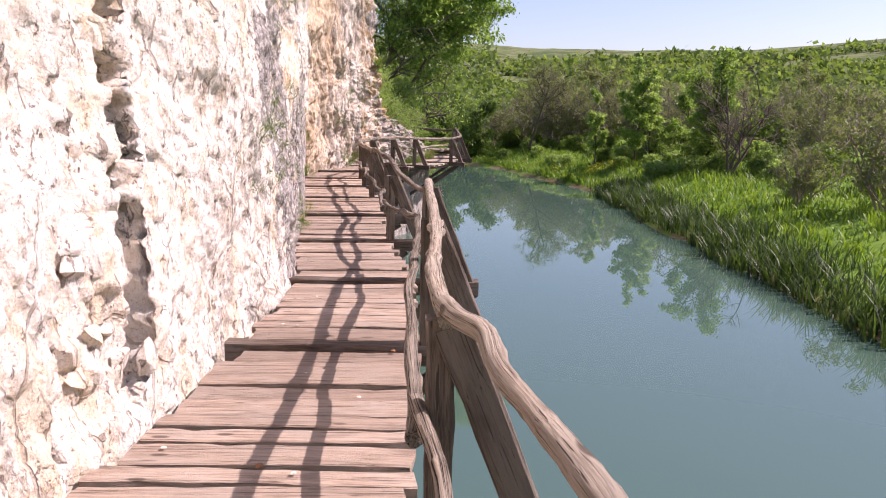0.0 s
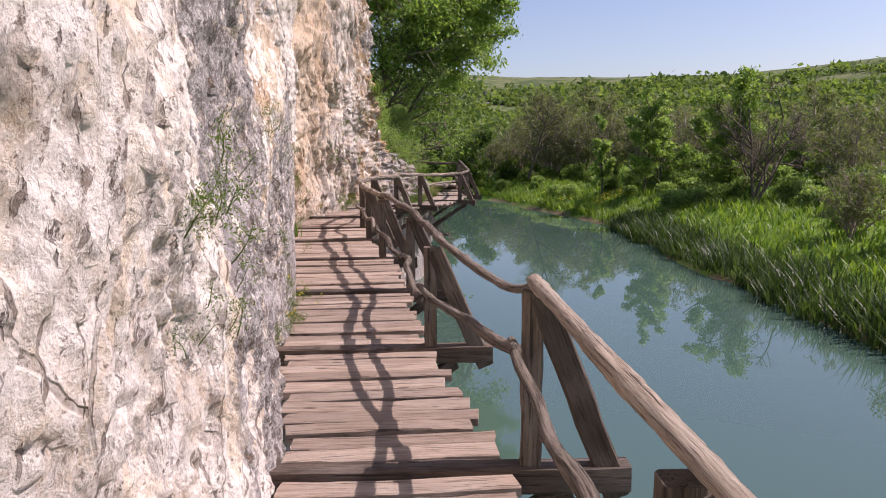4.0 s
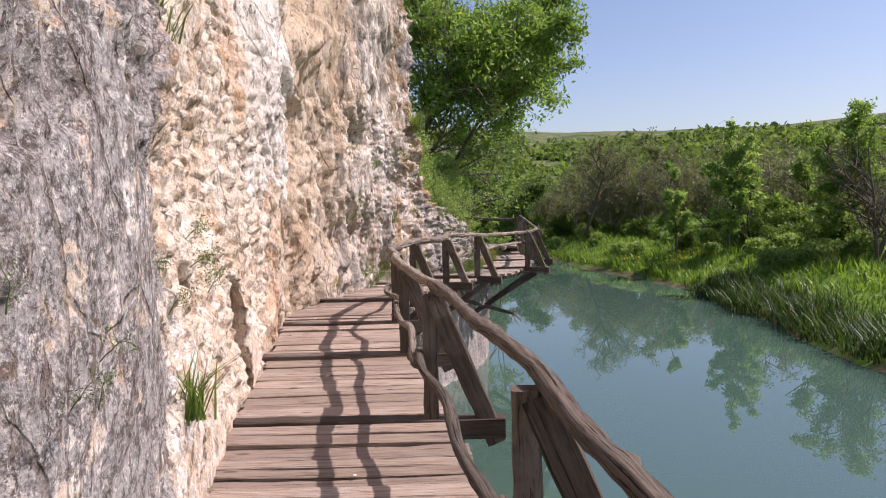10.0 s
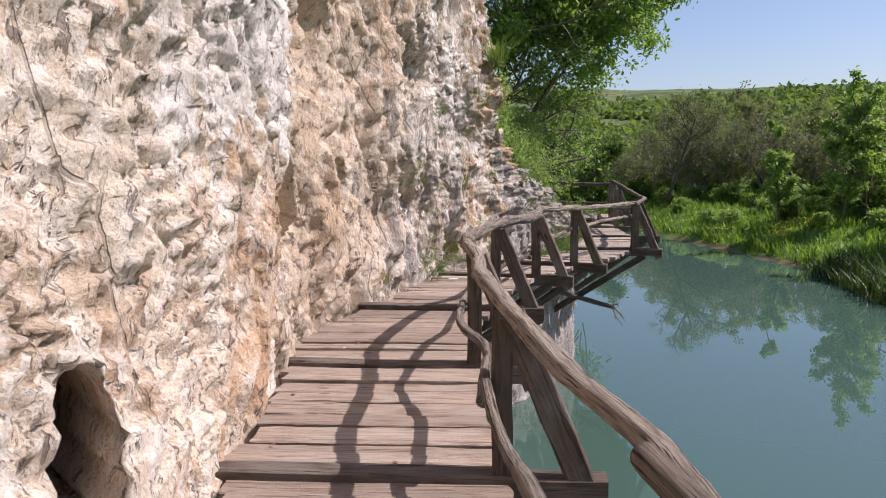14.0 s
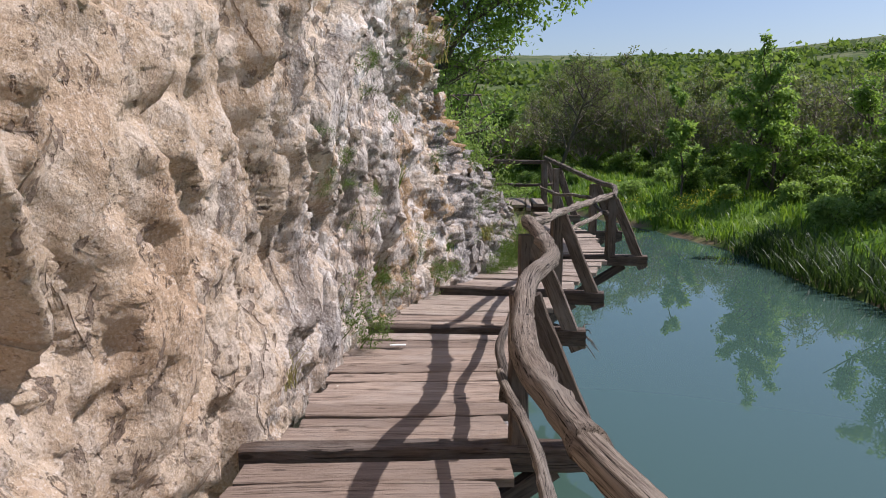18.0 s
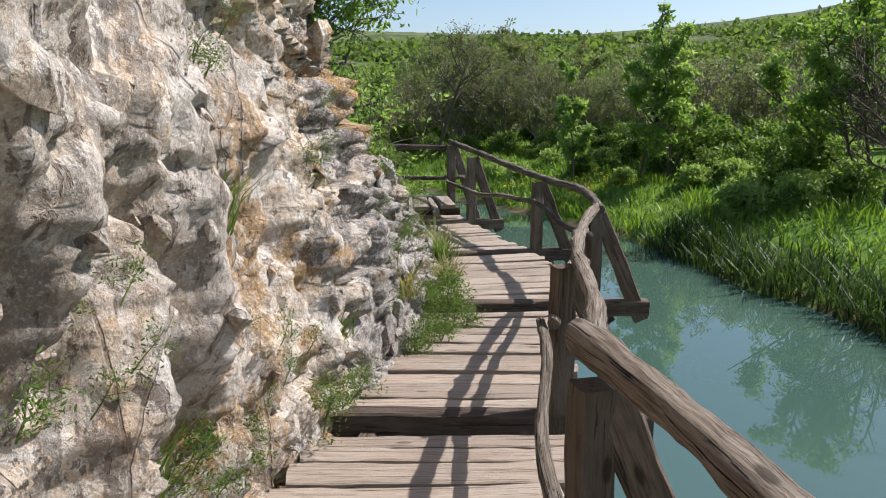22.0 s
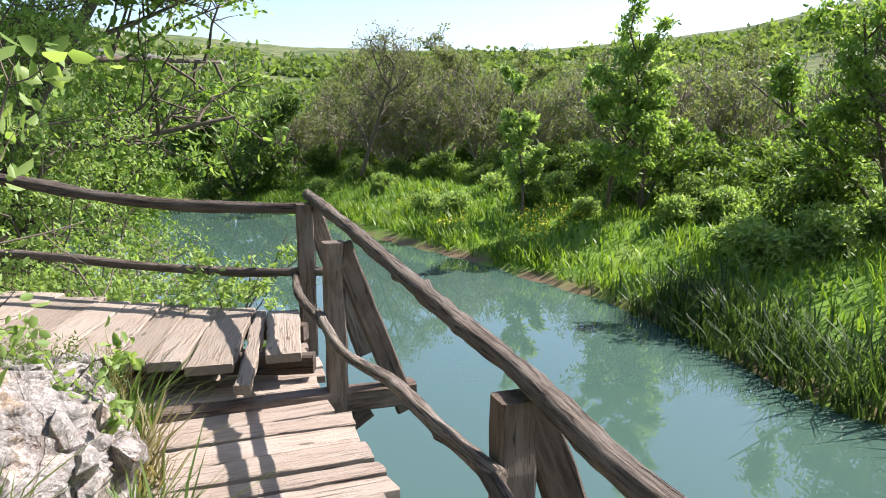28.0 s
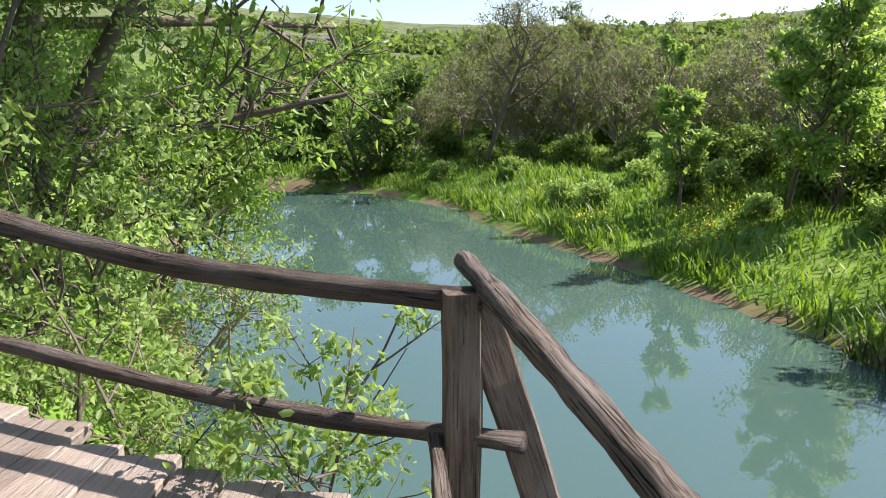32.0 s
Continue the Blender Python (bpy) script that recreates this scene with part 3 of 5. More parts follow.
def build_cliff():
    ys = np.arange(-4, 35.6, 0.026)
    us = np.concatenate([np.arange(-3.2, -0.4, 0.2), np.arange(-0.4, 3.3, 0.026), np.arange(3.3, 8.2, 0.075)])
    y, u = np.meshgrid(ys, us, indexing="ij")
    top = np.interp(y, TOP_Y, TOP_Z) + 0.22 * fbm(y * 1.4, 0 * y, 4, 40) * smooth(23, 26, y)
    over = np.maximum(u - top, 0)
    z = np.minimum(u, top) + over * 0.33
    face = left(y) - 0.05 - over * 0.95
    # slow bulges and lean
    lean = np.interp(y, [-4, 4, 8, 12, 14, 18, 22, 26, 28, 32], [0.0, -0.02, -0.03, 0.0, -0.06, 0.09, 0.10, -0.06, -0.45, -0.8])
    d = lean * np.maximum(z, 0) + 0.12 * fbm(y * 0.55, z * 0.5, 3, 1)
    # upright flutes, strongest on the tan stretch
    flute = np.interp(y, [0, 5, 9, 13, 16, 18, 22, 25, 27], [0.35, 0.4, 0.3, 0.3, 0.5, 1.2, 1.7, 1.5, 0.4])
    w = y + 0.25 * vnoise(y * 0.8, z * 1.1, 5) + 0.06 * z
    ridge = 1 - np.abs(vnoise(w * 2.3, z * 0.45, 11))
    d += flute * (0.11 * (ridge - 0.6) + 0.05 * fbm(w * 5.5, z * 1.3, 3, 14))
    # plates that have flaked off, with sharp rims
    rough = np.interp(y, [0, 7, 9, 12.5, 13.2, 17, 22, 24, 32], [0.4, 0.5, 0.55, 0.5, 0.95, 0.8, 0.8, 0.8, 0.8])
    d += rough * (0.11 * np.floor(fbm(w * 1.2, u * 0.9, 5, 81, 0.5) * 6) / 6 + 0.035 * np.floor(fbm(w * 4.5, u * 3.0, 4, 83, 0.5) * 5) / 5)
    # rounded columns parted by deep clefts, slab-like ribs further on, nodules before them
    tan = smooth(16.8, 17.8, y) * smooth(22.6, 21.9, y)
    ribs = smooth(21.8, 22.5, y) * smooth(26.3, 25.2, y)
    knobs = smooth(12.3, 12.9, y) * smooth(17.6, 16.8, y)
    ledge = smooth(25.4, 26.6, y)
    col = np.abs(vnoise(w * 1.5 + 0.1 * vnoise(z * 3, w, 15), z * 0.38, 12))
    col2 = np.abs(vnoise(w * 3.7, z * 0.8, 16))
    d += tan * (0.36 * np.sqrt(np.minimum(col, 0.3)) + 0.16 * np.sqrt(np.minimum(col2, 0.2)) - 0.25)
    rib = np.abs(vnoise(w * 3.1 + 0.3 * vnoise(w, z * 1.7, 18), z * 0.35, 17))
    rib2 = np.abs(vnoise(w * 7.5 + 0.2 * vnoise(w * 2, z * 2.5, 19), z * 0.9, 20))
    d += ribs * (0.42 * np.sqrt(np.minimum(rib, 0.3)) + 0.20 * np.sqrt(np.minimum(rib2, 0.22)) - 0.30)
    nod = np.abs(vnoise(w * 3.4, z * 2.0 + 0.4 * vnoise(w * 2, z, 26), 25))
    nod2 = np.abs(vnoise(w * 7.0, z * 4.2, 27))
    d += knobs * (0.04 * np.sqrt(np.minimum(nod, 0.12)) + 0.02 * np.sqrt(np.minimum(nod2, 0.12)) - 0.02)
    # hollows with sharp brows
    hollow = smooth(18.6, 19.6, y) * smooth(23.2, 22.2, y) + 0.25 * knobs
    d -= hollow * (0.20 * smooth(0.02, 0.12, vnoise(w * 1.25, z * 0.6, 47)) * smooth(0.5, 1.1, z) + 0.09 * smooth(0.1, 0.2, vnoise(w * 2.9, z * 1.5, 48)))
    tilt = z * 3.1 + 0.5 * y + 0.9 * fbm(w * 0.9, z * 0.6, 3, 28)
    step = tilt - np.floor(tilt)
    tilt2 = z * 7.3 - 0.6 * y + 0.8 * fbm(w * 1.7, z * 1.2, 3, 29)
    step2 = tilt2 - np.floor(tilt2)
    lift = lattice(np.floor(tilt), np.floor(w * 2.3), 30)
    d += ledge * (0.2 * (step - 0.6) * (0.3 + lift) + 0.06 * (step2 - 0.5)) + knobs * 0.05 * (step2 - 0.5) * (nod > 0.15) + ribs * 0.03 * (step2 - 0.5)
    # broken blocks: tilted facets at four sizes, larger on the low outcrop
    e1, v1, s1 = cells(w * 1.9, u * 0.8 + 0.2 * y, 21)
    e2, v2, s2 = cells(w * 4.6 + 0.3 * v1, u * 2.2, 22)
    e3, v3, s3 = cells(w * 10 + 0.4 * v2, u * 5.2, 23)
    e4, v4, s4 = cells(w * 19 + 0.5 * v3, u * 10.5, 24)
    block = np.interp(y, [0, 5, 9, 13, 18, 23, 26, 32], [0.35, 0.3, 0.3, 0.6, 0.4, 0.9, 1.2, 1.2])
    broken = smooth(24.9, 26.2, y)
    rift = np.abs(vnoise(w * 1.9, u * 0.42, 91)) + 0.15 * np.abs(vnoise(w * 9, u * 4, 92))
    rift2 = np.abs(vnoise(w * 4.3, u * 1.1, 93)) + 0.2 * np.abs(vnoise(w * 12, u * 6, 94))
    d -= 0.010 * rough * (1 - smooth(0.01, 0.05, rift)) * (vnoise(w * 0.7, u * 0.6, 95) > -0.2) + 0.012 * rough * (1 - smooth(0.02, 0.06, rift2)) * (vnoise(w * 1.2, u * 1.1, 96) > -0.1)
    d += block * (0.06 * (v1 - 0.5) + 0.05 * s1 + 0.045 * (v2 - 0.5) + 0.05 * s2) + broken * (0.09 * (v1 - 0.5) + 0.05 * s1 + 0.07 * (v2 - 0.5) + 0.04 * s2 + 0.08 * (v3 - 0.5) + 0.04 * s3 + 0.03 * (v4 - 0.5))
    d += 0.012 * (v3 - 0.5) + 0.022 * s3 + 0.012 * (v4 - 0.5) + 0.020 * s4
    d -= block * 0.045 * (1 - smooth(0, 0.05, e1)) + 0.018 * (1 - smooth(0, 0.05, e2)) * (v1 > 0.5)
    d += 0.012 * fbm(w * 9, z * 6, 3, 31, 0.6) - 0.014 * np.abs(fbm(w * 6, z * 2.6, 4, 33, 0.7))
    d -= smooth(12.4, 11.4, y) * (0.012 * smooth(0.30, 0.36, vnoise(w * 3.2, z * 1.6, 57)) + 0.010 * smooth(0.35, 0.42, vnoise(w * 8.0, z * 4.0, 58)))
    # grey boulder that stands out, and the crack with loose stones near the start
    d += 0.08 * np.exp(-((y - 11.2) / 1.2) ** 4) * smooth(3.6, 2.2, z)
    wave = 0.05 * vnoise(z * 3.1, 0 * z, 71) + 0.02 * vnoise(z * 11, 0 * z, 72)
    part_a, part_b = 3.24 + 0.27 * (z - 0.66) + wave, 3.95 + 0.2 * (z - 1.1) - wave
    tall = smooth(2.9, 2.5, z) * smooth(0.05, 0.3, z)
    between = smooth(0, 0.03, y - part_a) * smooth(0, 0.03, part_b - y) * tall
    d -= between * (0.03 + 0.07 * v2 + 0.05 * v3)
    cut = tall * (0.13 * (np.abs(y - part_a - 0.03) < 0.03) + 0.11 * (np.abs(y - part_b + 0.02) < 0.04) * (v3 > 0.25))
    # small cave above the deck, the crack under it and slots higher up
    cave = np.exp(-(((y - 15.46 - 0.12 * (z - 0.6)) / 0.13) ** 2 + ((z - 0.62) / 0.30) ** 2) ** 4)
    under = np.exp(-(((y - 15.62 + 0.3 * z) / 0.04) ** 2 + ((z - 0.1) / 0.4) ** 2) ** 4)
    slot = np.exp(-(((y - 15.95) / 0.06) ** 2 + ((z - 1.55) / 0.17) ** 2) ** 4)
    nook = np.exp(-(((y - 24.6) / 0.3) ** 2 + ((z - 0.15) / 0.4) ** 2) ** 2)
    d += 0.08 * smooth(15.5, 15.62, y) * smooth(16.6, 15.9, y) * smooth(1.0, 0.6, z)
    cut = cut + 0.75 * cave + 0.22 * slot + 0.2 * under
    d -= cut + 0.35 * nook
    # the foot keeps clear of the walk
    inward = d - 0.75 * np.maximum(d - 0.06 - (0.03 + 0.08 * tan) * z, 0) * smooth(2.6, 1.8, z)
    tip = smooth(0, 0.35, over) * 0.85
    x = face + inward * (1 - 0.6 * tip)
    zz = z + d * tip + 0.03 * fbm(y * 3, u * 3, 3, 51) * smooth(-0.3, 0.2, u)
    verts = np.stack([x, y + 0.03 * fbm(y * 4, u * 4, 2, 61) + 0.95 * cut, zz], -1).reshape(-1, 3)
    n, m = len(us), len(ys)
    CLIFF_GRID.update(y0=-4, step=0.026, us=us, x=x, z=zz)
    i, j = np.meshgrid(np.arange(m - 1), np.arange(n - 1), indexing="ij")
    faces = np.stack([i * n + j, i * n + j + 1, (i + 1) * n + j + 1, (i + 1) * n + j], -1)
    faces = faces[:, :, ::-1].reshape(-1, 4)
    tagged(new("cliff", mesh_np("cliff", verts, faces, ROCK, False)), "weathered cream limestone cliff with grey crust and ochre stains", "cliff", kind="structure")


build_cliff()

# ---- boardwalk ----
rng = random.Random(4)


def plank_mesh(length, width, thick, seed):
    """A sawn board along x, with worn, uneven edges and ends."""
    r = random.Random(seed)
    n = 13
    xs = [length * (k / (n - 1) - 0.5) for k in range(n)]
    ring = []
    bow, cup = r.uniform(-0.008, 0.008), r.uniform(-0.004, 0.004)
    verts = []
    for k, x in enumerate(xs):
        ea = width / 2 + 0.007 * math.sin(x * 4 + seed) + r.uniform(-0.008, 0.008) - (r.uniform(0.0, 0.02) if r.random() < 0.12 else 0)
        eb = -width / 2 + 0.007 * math.sin(x * 3 + seed * 2) + r.uniform(-0.006, 0.006)
        za = thick / 2 + bow * (1 - (2 * x / length) ** 2)
        skew = r.uniform(-0.014, 0.014) if k in (0, n - 1) else 0
        b = 0.007
        ring = [(eb, za - thick), (ea, za - thick), (ea, za - b), (ea - b * 1.3, za), ((ea + eb) / 2, za + cup), (eb + b * 1.3, za), (eb, za - b)]
        verts += [(x + skew * (1 if yy > 0 else -1), yy, zz) for yy, zz in ring]
    q = len(ring)
    me = bpy.data.meshes.new("plank")
    faces = [(k * q + j, (k + 1) * q + j, (k + 1) * q + (j + 1) % q, k * q + (j + 1) % q) for k in range(n - 1) for j in range(q)]
    faces += [tuple(range(q)), tuple((n - 1) * q + j for j in reversed(range(q)))]
    me.from_pydata(verts, [], faces)
    me.materials.append(DECK_WOOD)
    return me


def beam_mesh(name, length, width, height, material, seed=0, segments=8):
    """A squared timber along x with worn arrises."""
    r = random.Random(seed)
    b = 0.012
    verts, faces = [], []
    prof = [(-width / 2 + b, -height / 2), (width / 2 - b, -height / 2), (width / 2, -height / 2 + b), (width / 2, height / 2 - b), (width / 2 - b, height / 2), (-width / 2 + b, height / 2), (-width / 2, height / 2 - b), (-width / 2, -height / 2 + b)]
    for k in range(segments + 1):
        x = length * (k / segments - 0.5)
        oy, oz = r.uniform(-0.006, 0.006), r.uniform(-0.005, 0.005)
        verts += [(x, py * r.uniform(0.96, 1.03) + oy, pz * r.uniform(0.96, 1.03) + oz) for py, pz in prof]
    for k in range(segments):
        faces += [(k * 8 + j, (k + 1) * 8 + j, (k + 1) * 8 + (j + 1) % 8, k * 8 + (j + 1) % 8) for j in range(8)]
    faces += [tuple(range(8)), tuple(segments * 8 + j for j in reversed(range(8)))]
    me = bpy.data.meshes.new(name)
    me.from_pydata(verts, [], faces)
    me.materials.append(material)
    return me


def along(a, b):
    """The pose that lays the x axis of a timber from a to b, at their middle."""
    a, b = Vector(a), Vector(b)
    return Matrix.Translation((a + b) / 2) @ (b - a).to_track_quat("X", "Z").to_matrix().to_4x4()


boardwalk = tagged(new("boardwalk"), "weathered brown plank boardwalk along the cliff", "boardwalk", kind="structure")
BEAM_TOP = 0.045


def heading(y):
    """Slope of the walk's middle line, dx per dy."""
    m = lambda v: (left(v) + right(v)) / 2
    return (m(y + 0.7) - m(y - 0.7)) / 1.4


def cross_tilt(y):
    """How far the planks turn with the walk, in radians."""
    return -math.atan(heading(y)) * np.interp(y, [0, 20, 24, 27, 31, 33], [0.15, 0.15, 0.55, 0.6, 0.3, 0.1])


def build_deck():
    for k, (px, py) in enumerate(POSTS[:-1]):
        tilt = cross_tilt(py)
        lx = left(py) - 0.12
        out = px + 0.52
        z = deck(py) + BEAM_TOP - 0.075
        dy = math.tan(tilt)
        a, b = (lx, py + dy * (lx - px), z), (out, py + dy * (out - px), z - 0.02)
        part("cross_beam", beam_mesh("cross_beam", (Vector(b) - Vector(a)).length, 0.13, 0.15, SHADED_BEAM, k), boardwalk, "cross beam with shade in its colour").matrix_world = along(a, b)
        # planks of the bay that follows
        ny = POSTS[k + 1][1]
        y, stop = py + 0.09, ny - 0.06
        count = max(3, round((stop - y) / 0.205))
        widths = [rng.uniform(0.75, 1.25) for _ in range(count)]
        total = sum(widths)
        for w in widths:
            w = w * (ny - py - 0.15) / total
            mid = y + w / 2
            y += w
            t = cross_tilt(mid) + rng.uniform(-0.012, 0.012)
            a, b = left(mid) - 0.02 + rng.uniform(-0.03, 0.06), right(mid) + rng.uniform(-0.05, 0.05)
            me = plank_mesh((b - a) / math.cos(t), w - rng.uniform(0.01, 0.042), 0.055, rng.randrange(9999))
            if mid > 23.8 + rng.uniform(-1.0, 1.0):
                me.materials[0] = PALE_DECK
            ob = part("plank", me, boardwalk)
            z = deck(mid) - 0.0275 + rng.uniform(-0.012, 0.012) + (0.012 if mid - py < 0.3 else 0)
            ob.matrix_world = Matrix.Translation(((a + b) / 2, mid, z)) @ Euler((rng.uniform(-0.03, 0.03), rng.uniform(-0.009, 0.009), t)).to_matrix().to_4x4()
    # stringers under the planks
    for (ax, ay), (bx, by) in zip(POSTS[:-1], POSTS[1:]):
        for f in (0.12, 0.85):
            p = [(left(v) * (1 - f) + right(v) * f, v, deck(v) - 0.125) for v in (ay, by)]
            part("stringer", beam_mesh("stringer", (Vector(p[1]) - Vector(p[0])).length + 0.1, 0.10, 0.12, SHADED_BEAM, int(ay * 10)), boardwalk).matrix_world = along(*p)
    # struts from the cliff up to the beams
    for k, (px, py) in enumerate(POSTS[1:-1]):
        a, b = (left(py) - 0.2, py, deck(py) - 1.3), (px + 0.2, py, deck(py) - 0.12)
        part("strut", beam_mesh("strut", (Vector(b) - Vector(a)).length, 0.11, 0.11, SHADED_BEAM, k), boardwalk).matrix_world = along(a, b)


build_deck()

# ---- railing ----
railing = tagged(new("railing"), "rustic railing of squared posts and crooked peeled logs", "railing")
RAIL = [0.95, 0.97, 0.97, 0.99, 0.90, 0.91, 0.94, 0.91, 0.93, 0.92, 0.90, 0.93, 0.89, 0.90, 1.04, 1.15]


def log(name, pts, r0, r1, material, seed, wob=0.03, n=34, rough=0.2):
    """A crooked peeled log: furrowed, knotty, with its own length as the grain."""
    r = np.random.RandomState(seed)
    p = spline(pts, n)
    s = np.linspace(0, 1, n)
    for ax in (0, 2):
        p[:, ax] += wob * (np.sin(s * r.uniform(5, 9) + r.uniform(0, 6)) * 0.6 + np.sin(s * r.uniform(11, 17) + r.uniform(0, 6)) * 0.3) * np.sin(np.pi * s) ** 0.5
    length = np.r_[0, np.cumsum(np.linalg.norm(np.diff(p, axis=0), axis=1))]
    radii = np.linspace(r0, r1, n) * (1 + 0.06 * np.sin(length * 5 + seed) + 0.05 * vnoise(length * 9, 0 * length, seed))
    sides = 22
    v, f = tube(p, radii, sides, rough * 0.6, seed)
    ang = np.arange(sides) * 2 * np.pi / sides
    turn = ang[None, :] + 0.5 * np.sin(length * 0.9 + seed)[:, None]
    furrow = np.abs(vnoise(turn * 3.4 + 40, length[:, None] * 1.3 + 0 * turn, seed + 3)) + 0.6 * np.abs(vnoise(turn * 7.1 + 40, length[:, None] * 2.2 + 0 * turn, seed + 4))
    swell = 0.055 * (furrow - 0.4)
    for _ in range(int(length[-1] * 1.8) + 1):
        at, way = r.uniform(0, length[-1]), r.uniform(0, 2 * np.pi)
        gap = np.angle(np.exp(1j * (ang - way)))[None, :]
        swell = swell + r.uniform(0.25, 0.6) * np.exp(-((length[:, None] - at) / 0.035) ** 2 - (gap / 0.6) ** 2)
    ring = v[:n * sides].reshape(n, sides, 3)
    ring = p[:, None] + (ring - p[:, None]) * (1 + swell)[:, :, None]
    v[:n * sides] = ring.reshape(-1, 3)
    me = mesh_np(name, v, f, material, True)
    flat = radii[:, None] * np.cos(ang), radii[:, None] * np.sin(ang)
    grain = np.stack([length[:, None] + 0 * ang, flat[0], flat[1]], -1).reshape(-1, 3)
    grain = np.concatenate([grain, [[0, 0, 0], [length[-1], 0, 0]]])
    me.attributes.new("grain", "FLOAT_VECTOR", "POINT").data.foreach_set("vector", grain.astype(np.float32).ravel())
    return me


# logs of the handrail: radii at both ends, and the line along the middle of each
LOGS = [(0.034, 0.032, [(0.46, 0.0, 0.95), (0.38, 0.7, 0.95), (0.30, 1.4, 0.95), (0.23, 1.8, 0.955), (0.17, 2.12, 0.965), (0.15, 2.28, 1.0), (0.08, 2.42, 1.0), (0.02, 2.68, 0.985)]),
        (0.035, 0.036, [(0.03, 2.58, 0.95), (-0.02, 3.35, 0.96), (-0.02, 4.3, 0.98), (-0.045, 5.0, 0.98), (-0.075, 6.0, 0.985), (-0.12, 7.3, 1.0)]),
        (0.024, 0.031, [(-0.11, 7.22, 0.99), (-0.16, 7.55, 0.91), (-0.23, 8.0, 0.865), (-0.36, 8.5, 0.875), (-0.495, 9.2, 0.91), (-0.60, 10.0, 0.92)]),
        (0.036, 0.037, [(-0.56, 9.75, 0.92), (-0.63, 10.3, 0.915), (-0.69, 11.1, 0.885), (-0.74, 11.7, 0.86), (-0.81, 12.15, 0.925), (-0.94, 12.8, 0.94), (-1.06, 13.4, 0.925), (-1.2, 14.1, 0.955), (-1.31, 14.65, 0.96), (-1.36, 14.95, 0.94)]),
        (0.036, 0.050, [(-1.27, 14.4, 0.95), (-1.34, 15.1, 0.93), (-1.47, 15.6, 0.92), (-1.6, 16.15, 0.935), (-1.75, 16.9, 0.92), (-1.9, 17.6, 0.93), (-1.98, 18.4, 0.935), (-2.14, 19.3, 0.94)]),
        (0.052, 0.058, [(-2.13, 19.25, 0.945), (-2.16, 19.9, 0.92), (-2.06, 20.7, 0.925), (-1.92, 21.4, 0.94), (-1.68, 22.05, 0.93), (-1.58, 22.7, 0.91), (-1.53, 23.3, 0.91), (-1.51, 23.95, 0.92)]),
        (0.038, 0.040, [(-1.53, 23.78, 0.93), (-1.22, 24.45, 0.87), (-1.0, 25.05, 0.85), (-0.76, 25.7, 0.815), (-0.34, 26.6, 0.785), (0.13, 27.45, 0.765), (0.38, 27.85, 0.75)]),
        (0.040, 0.044, [(0.34, 27.7, 0.75), (0.52, 28.25, 0.77), (0.68, 28.95, 0.785), (0.72, 29.65, 0.775), (0.78, 30.3, 0.775), (0.745, 31.1, 0.82), (0.71, 32.0, 0.865), (0.67, 33.0, 0.925), (0.625, 33.9, 0.985), (0.60, 34.22, 1.015)])]
# heights of the lower rail at each post
MID = [0.52, 0.56, 0.62, 0.66, 0.48, 0.42, 0.46, 0.47, 0.47, 0.38, 0.30, 0.47, 0.50, 0.47, 0.36, 0.38]


def build_rail():
    for k, (px, py) in enumerate(POSTS):
        base, h = deck(py), RAIL[k]
        last = k == len(POSTS) - 1
        a, b = (px, py, base - 0.12), (px + 0.01, py, base + h - 0.04)
        post = part("post", beam_mesh("post", h + 0.08, *((0.10, 0.105) if k < 10 else (0.12, 0.13)), DARK_POST, k), railing)
        post.matrix_world = along(a, b)
        dy = math.tan(cross_tilt(py))
        a, b = (px + 0.05, py - 0.02, base + h - 0.06), (px + 0.46, py + dy * 0.46 - 0.02, base - 0.16)
        brace = part("brace", beam_mesh("brace", (Vector(b) - Vector(a)).length, 0.075, 0.14, DARK_POST, k + 50), railing)
        brace.matrix_world = along(a, b)
    for k, (r0, r1, pts) in enumerate(LOGS):
        part("handrail", log("handrail", pts, r0, r1, PALE_LOG if k < 2 else DARK_LOG if k == 7 else LOG_WOOD, k * 3 + 1, 0.012, int(26 * (pts[-1][1] - pts[0][1])) + 8), railing, "crooked peeled log")
    for k in range(len(POSTS) - 1):
        (ax, ay), (bx, by) = POSTS[k], POSTS[k + 1]
        r = random.Random(k * 3 + 1)
        za, zb = MID[k], MID[k + 1]
        o = -0.085
        m1 = (ax * 0.65 + bx * 0.35 + o + r.uniform(-0.05, 0.05), ay * 0.65 + by * 0.35, za * 0.6 + zb * 0.4 + r.uniform(-0.04, 0.04))
        m2 = (ax * 0.3 + bx * 0.7 + o + r.uniform(-0.05, 0.05), ay * 0.3 + by * 0.7, za * 0.3 + zb * 0.7 + r.uniform(-0.04, 0.04))
        pts = [(ax + o, ay - 0.1, za + r.uniform(-0.06, 0.03)), m1, m2, (bx + o, by + 0.1, zb + r.uniform(-0.03, 0.06))]
        part("mid_rail", log("mid_rail", pts, 0.033, 0.026, LOG_WOOD if k in (0, 11) else DARK_LOG, k + 40, 0.035 if k < 10 else 0.012, 60), railing, "thin crooked branch")


DARK_POST = wood("dark_post_wood", (0.06, 0.043, 0.032), (0.22, 0.165, 0.125))
build_rail()

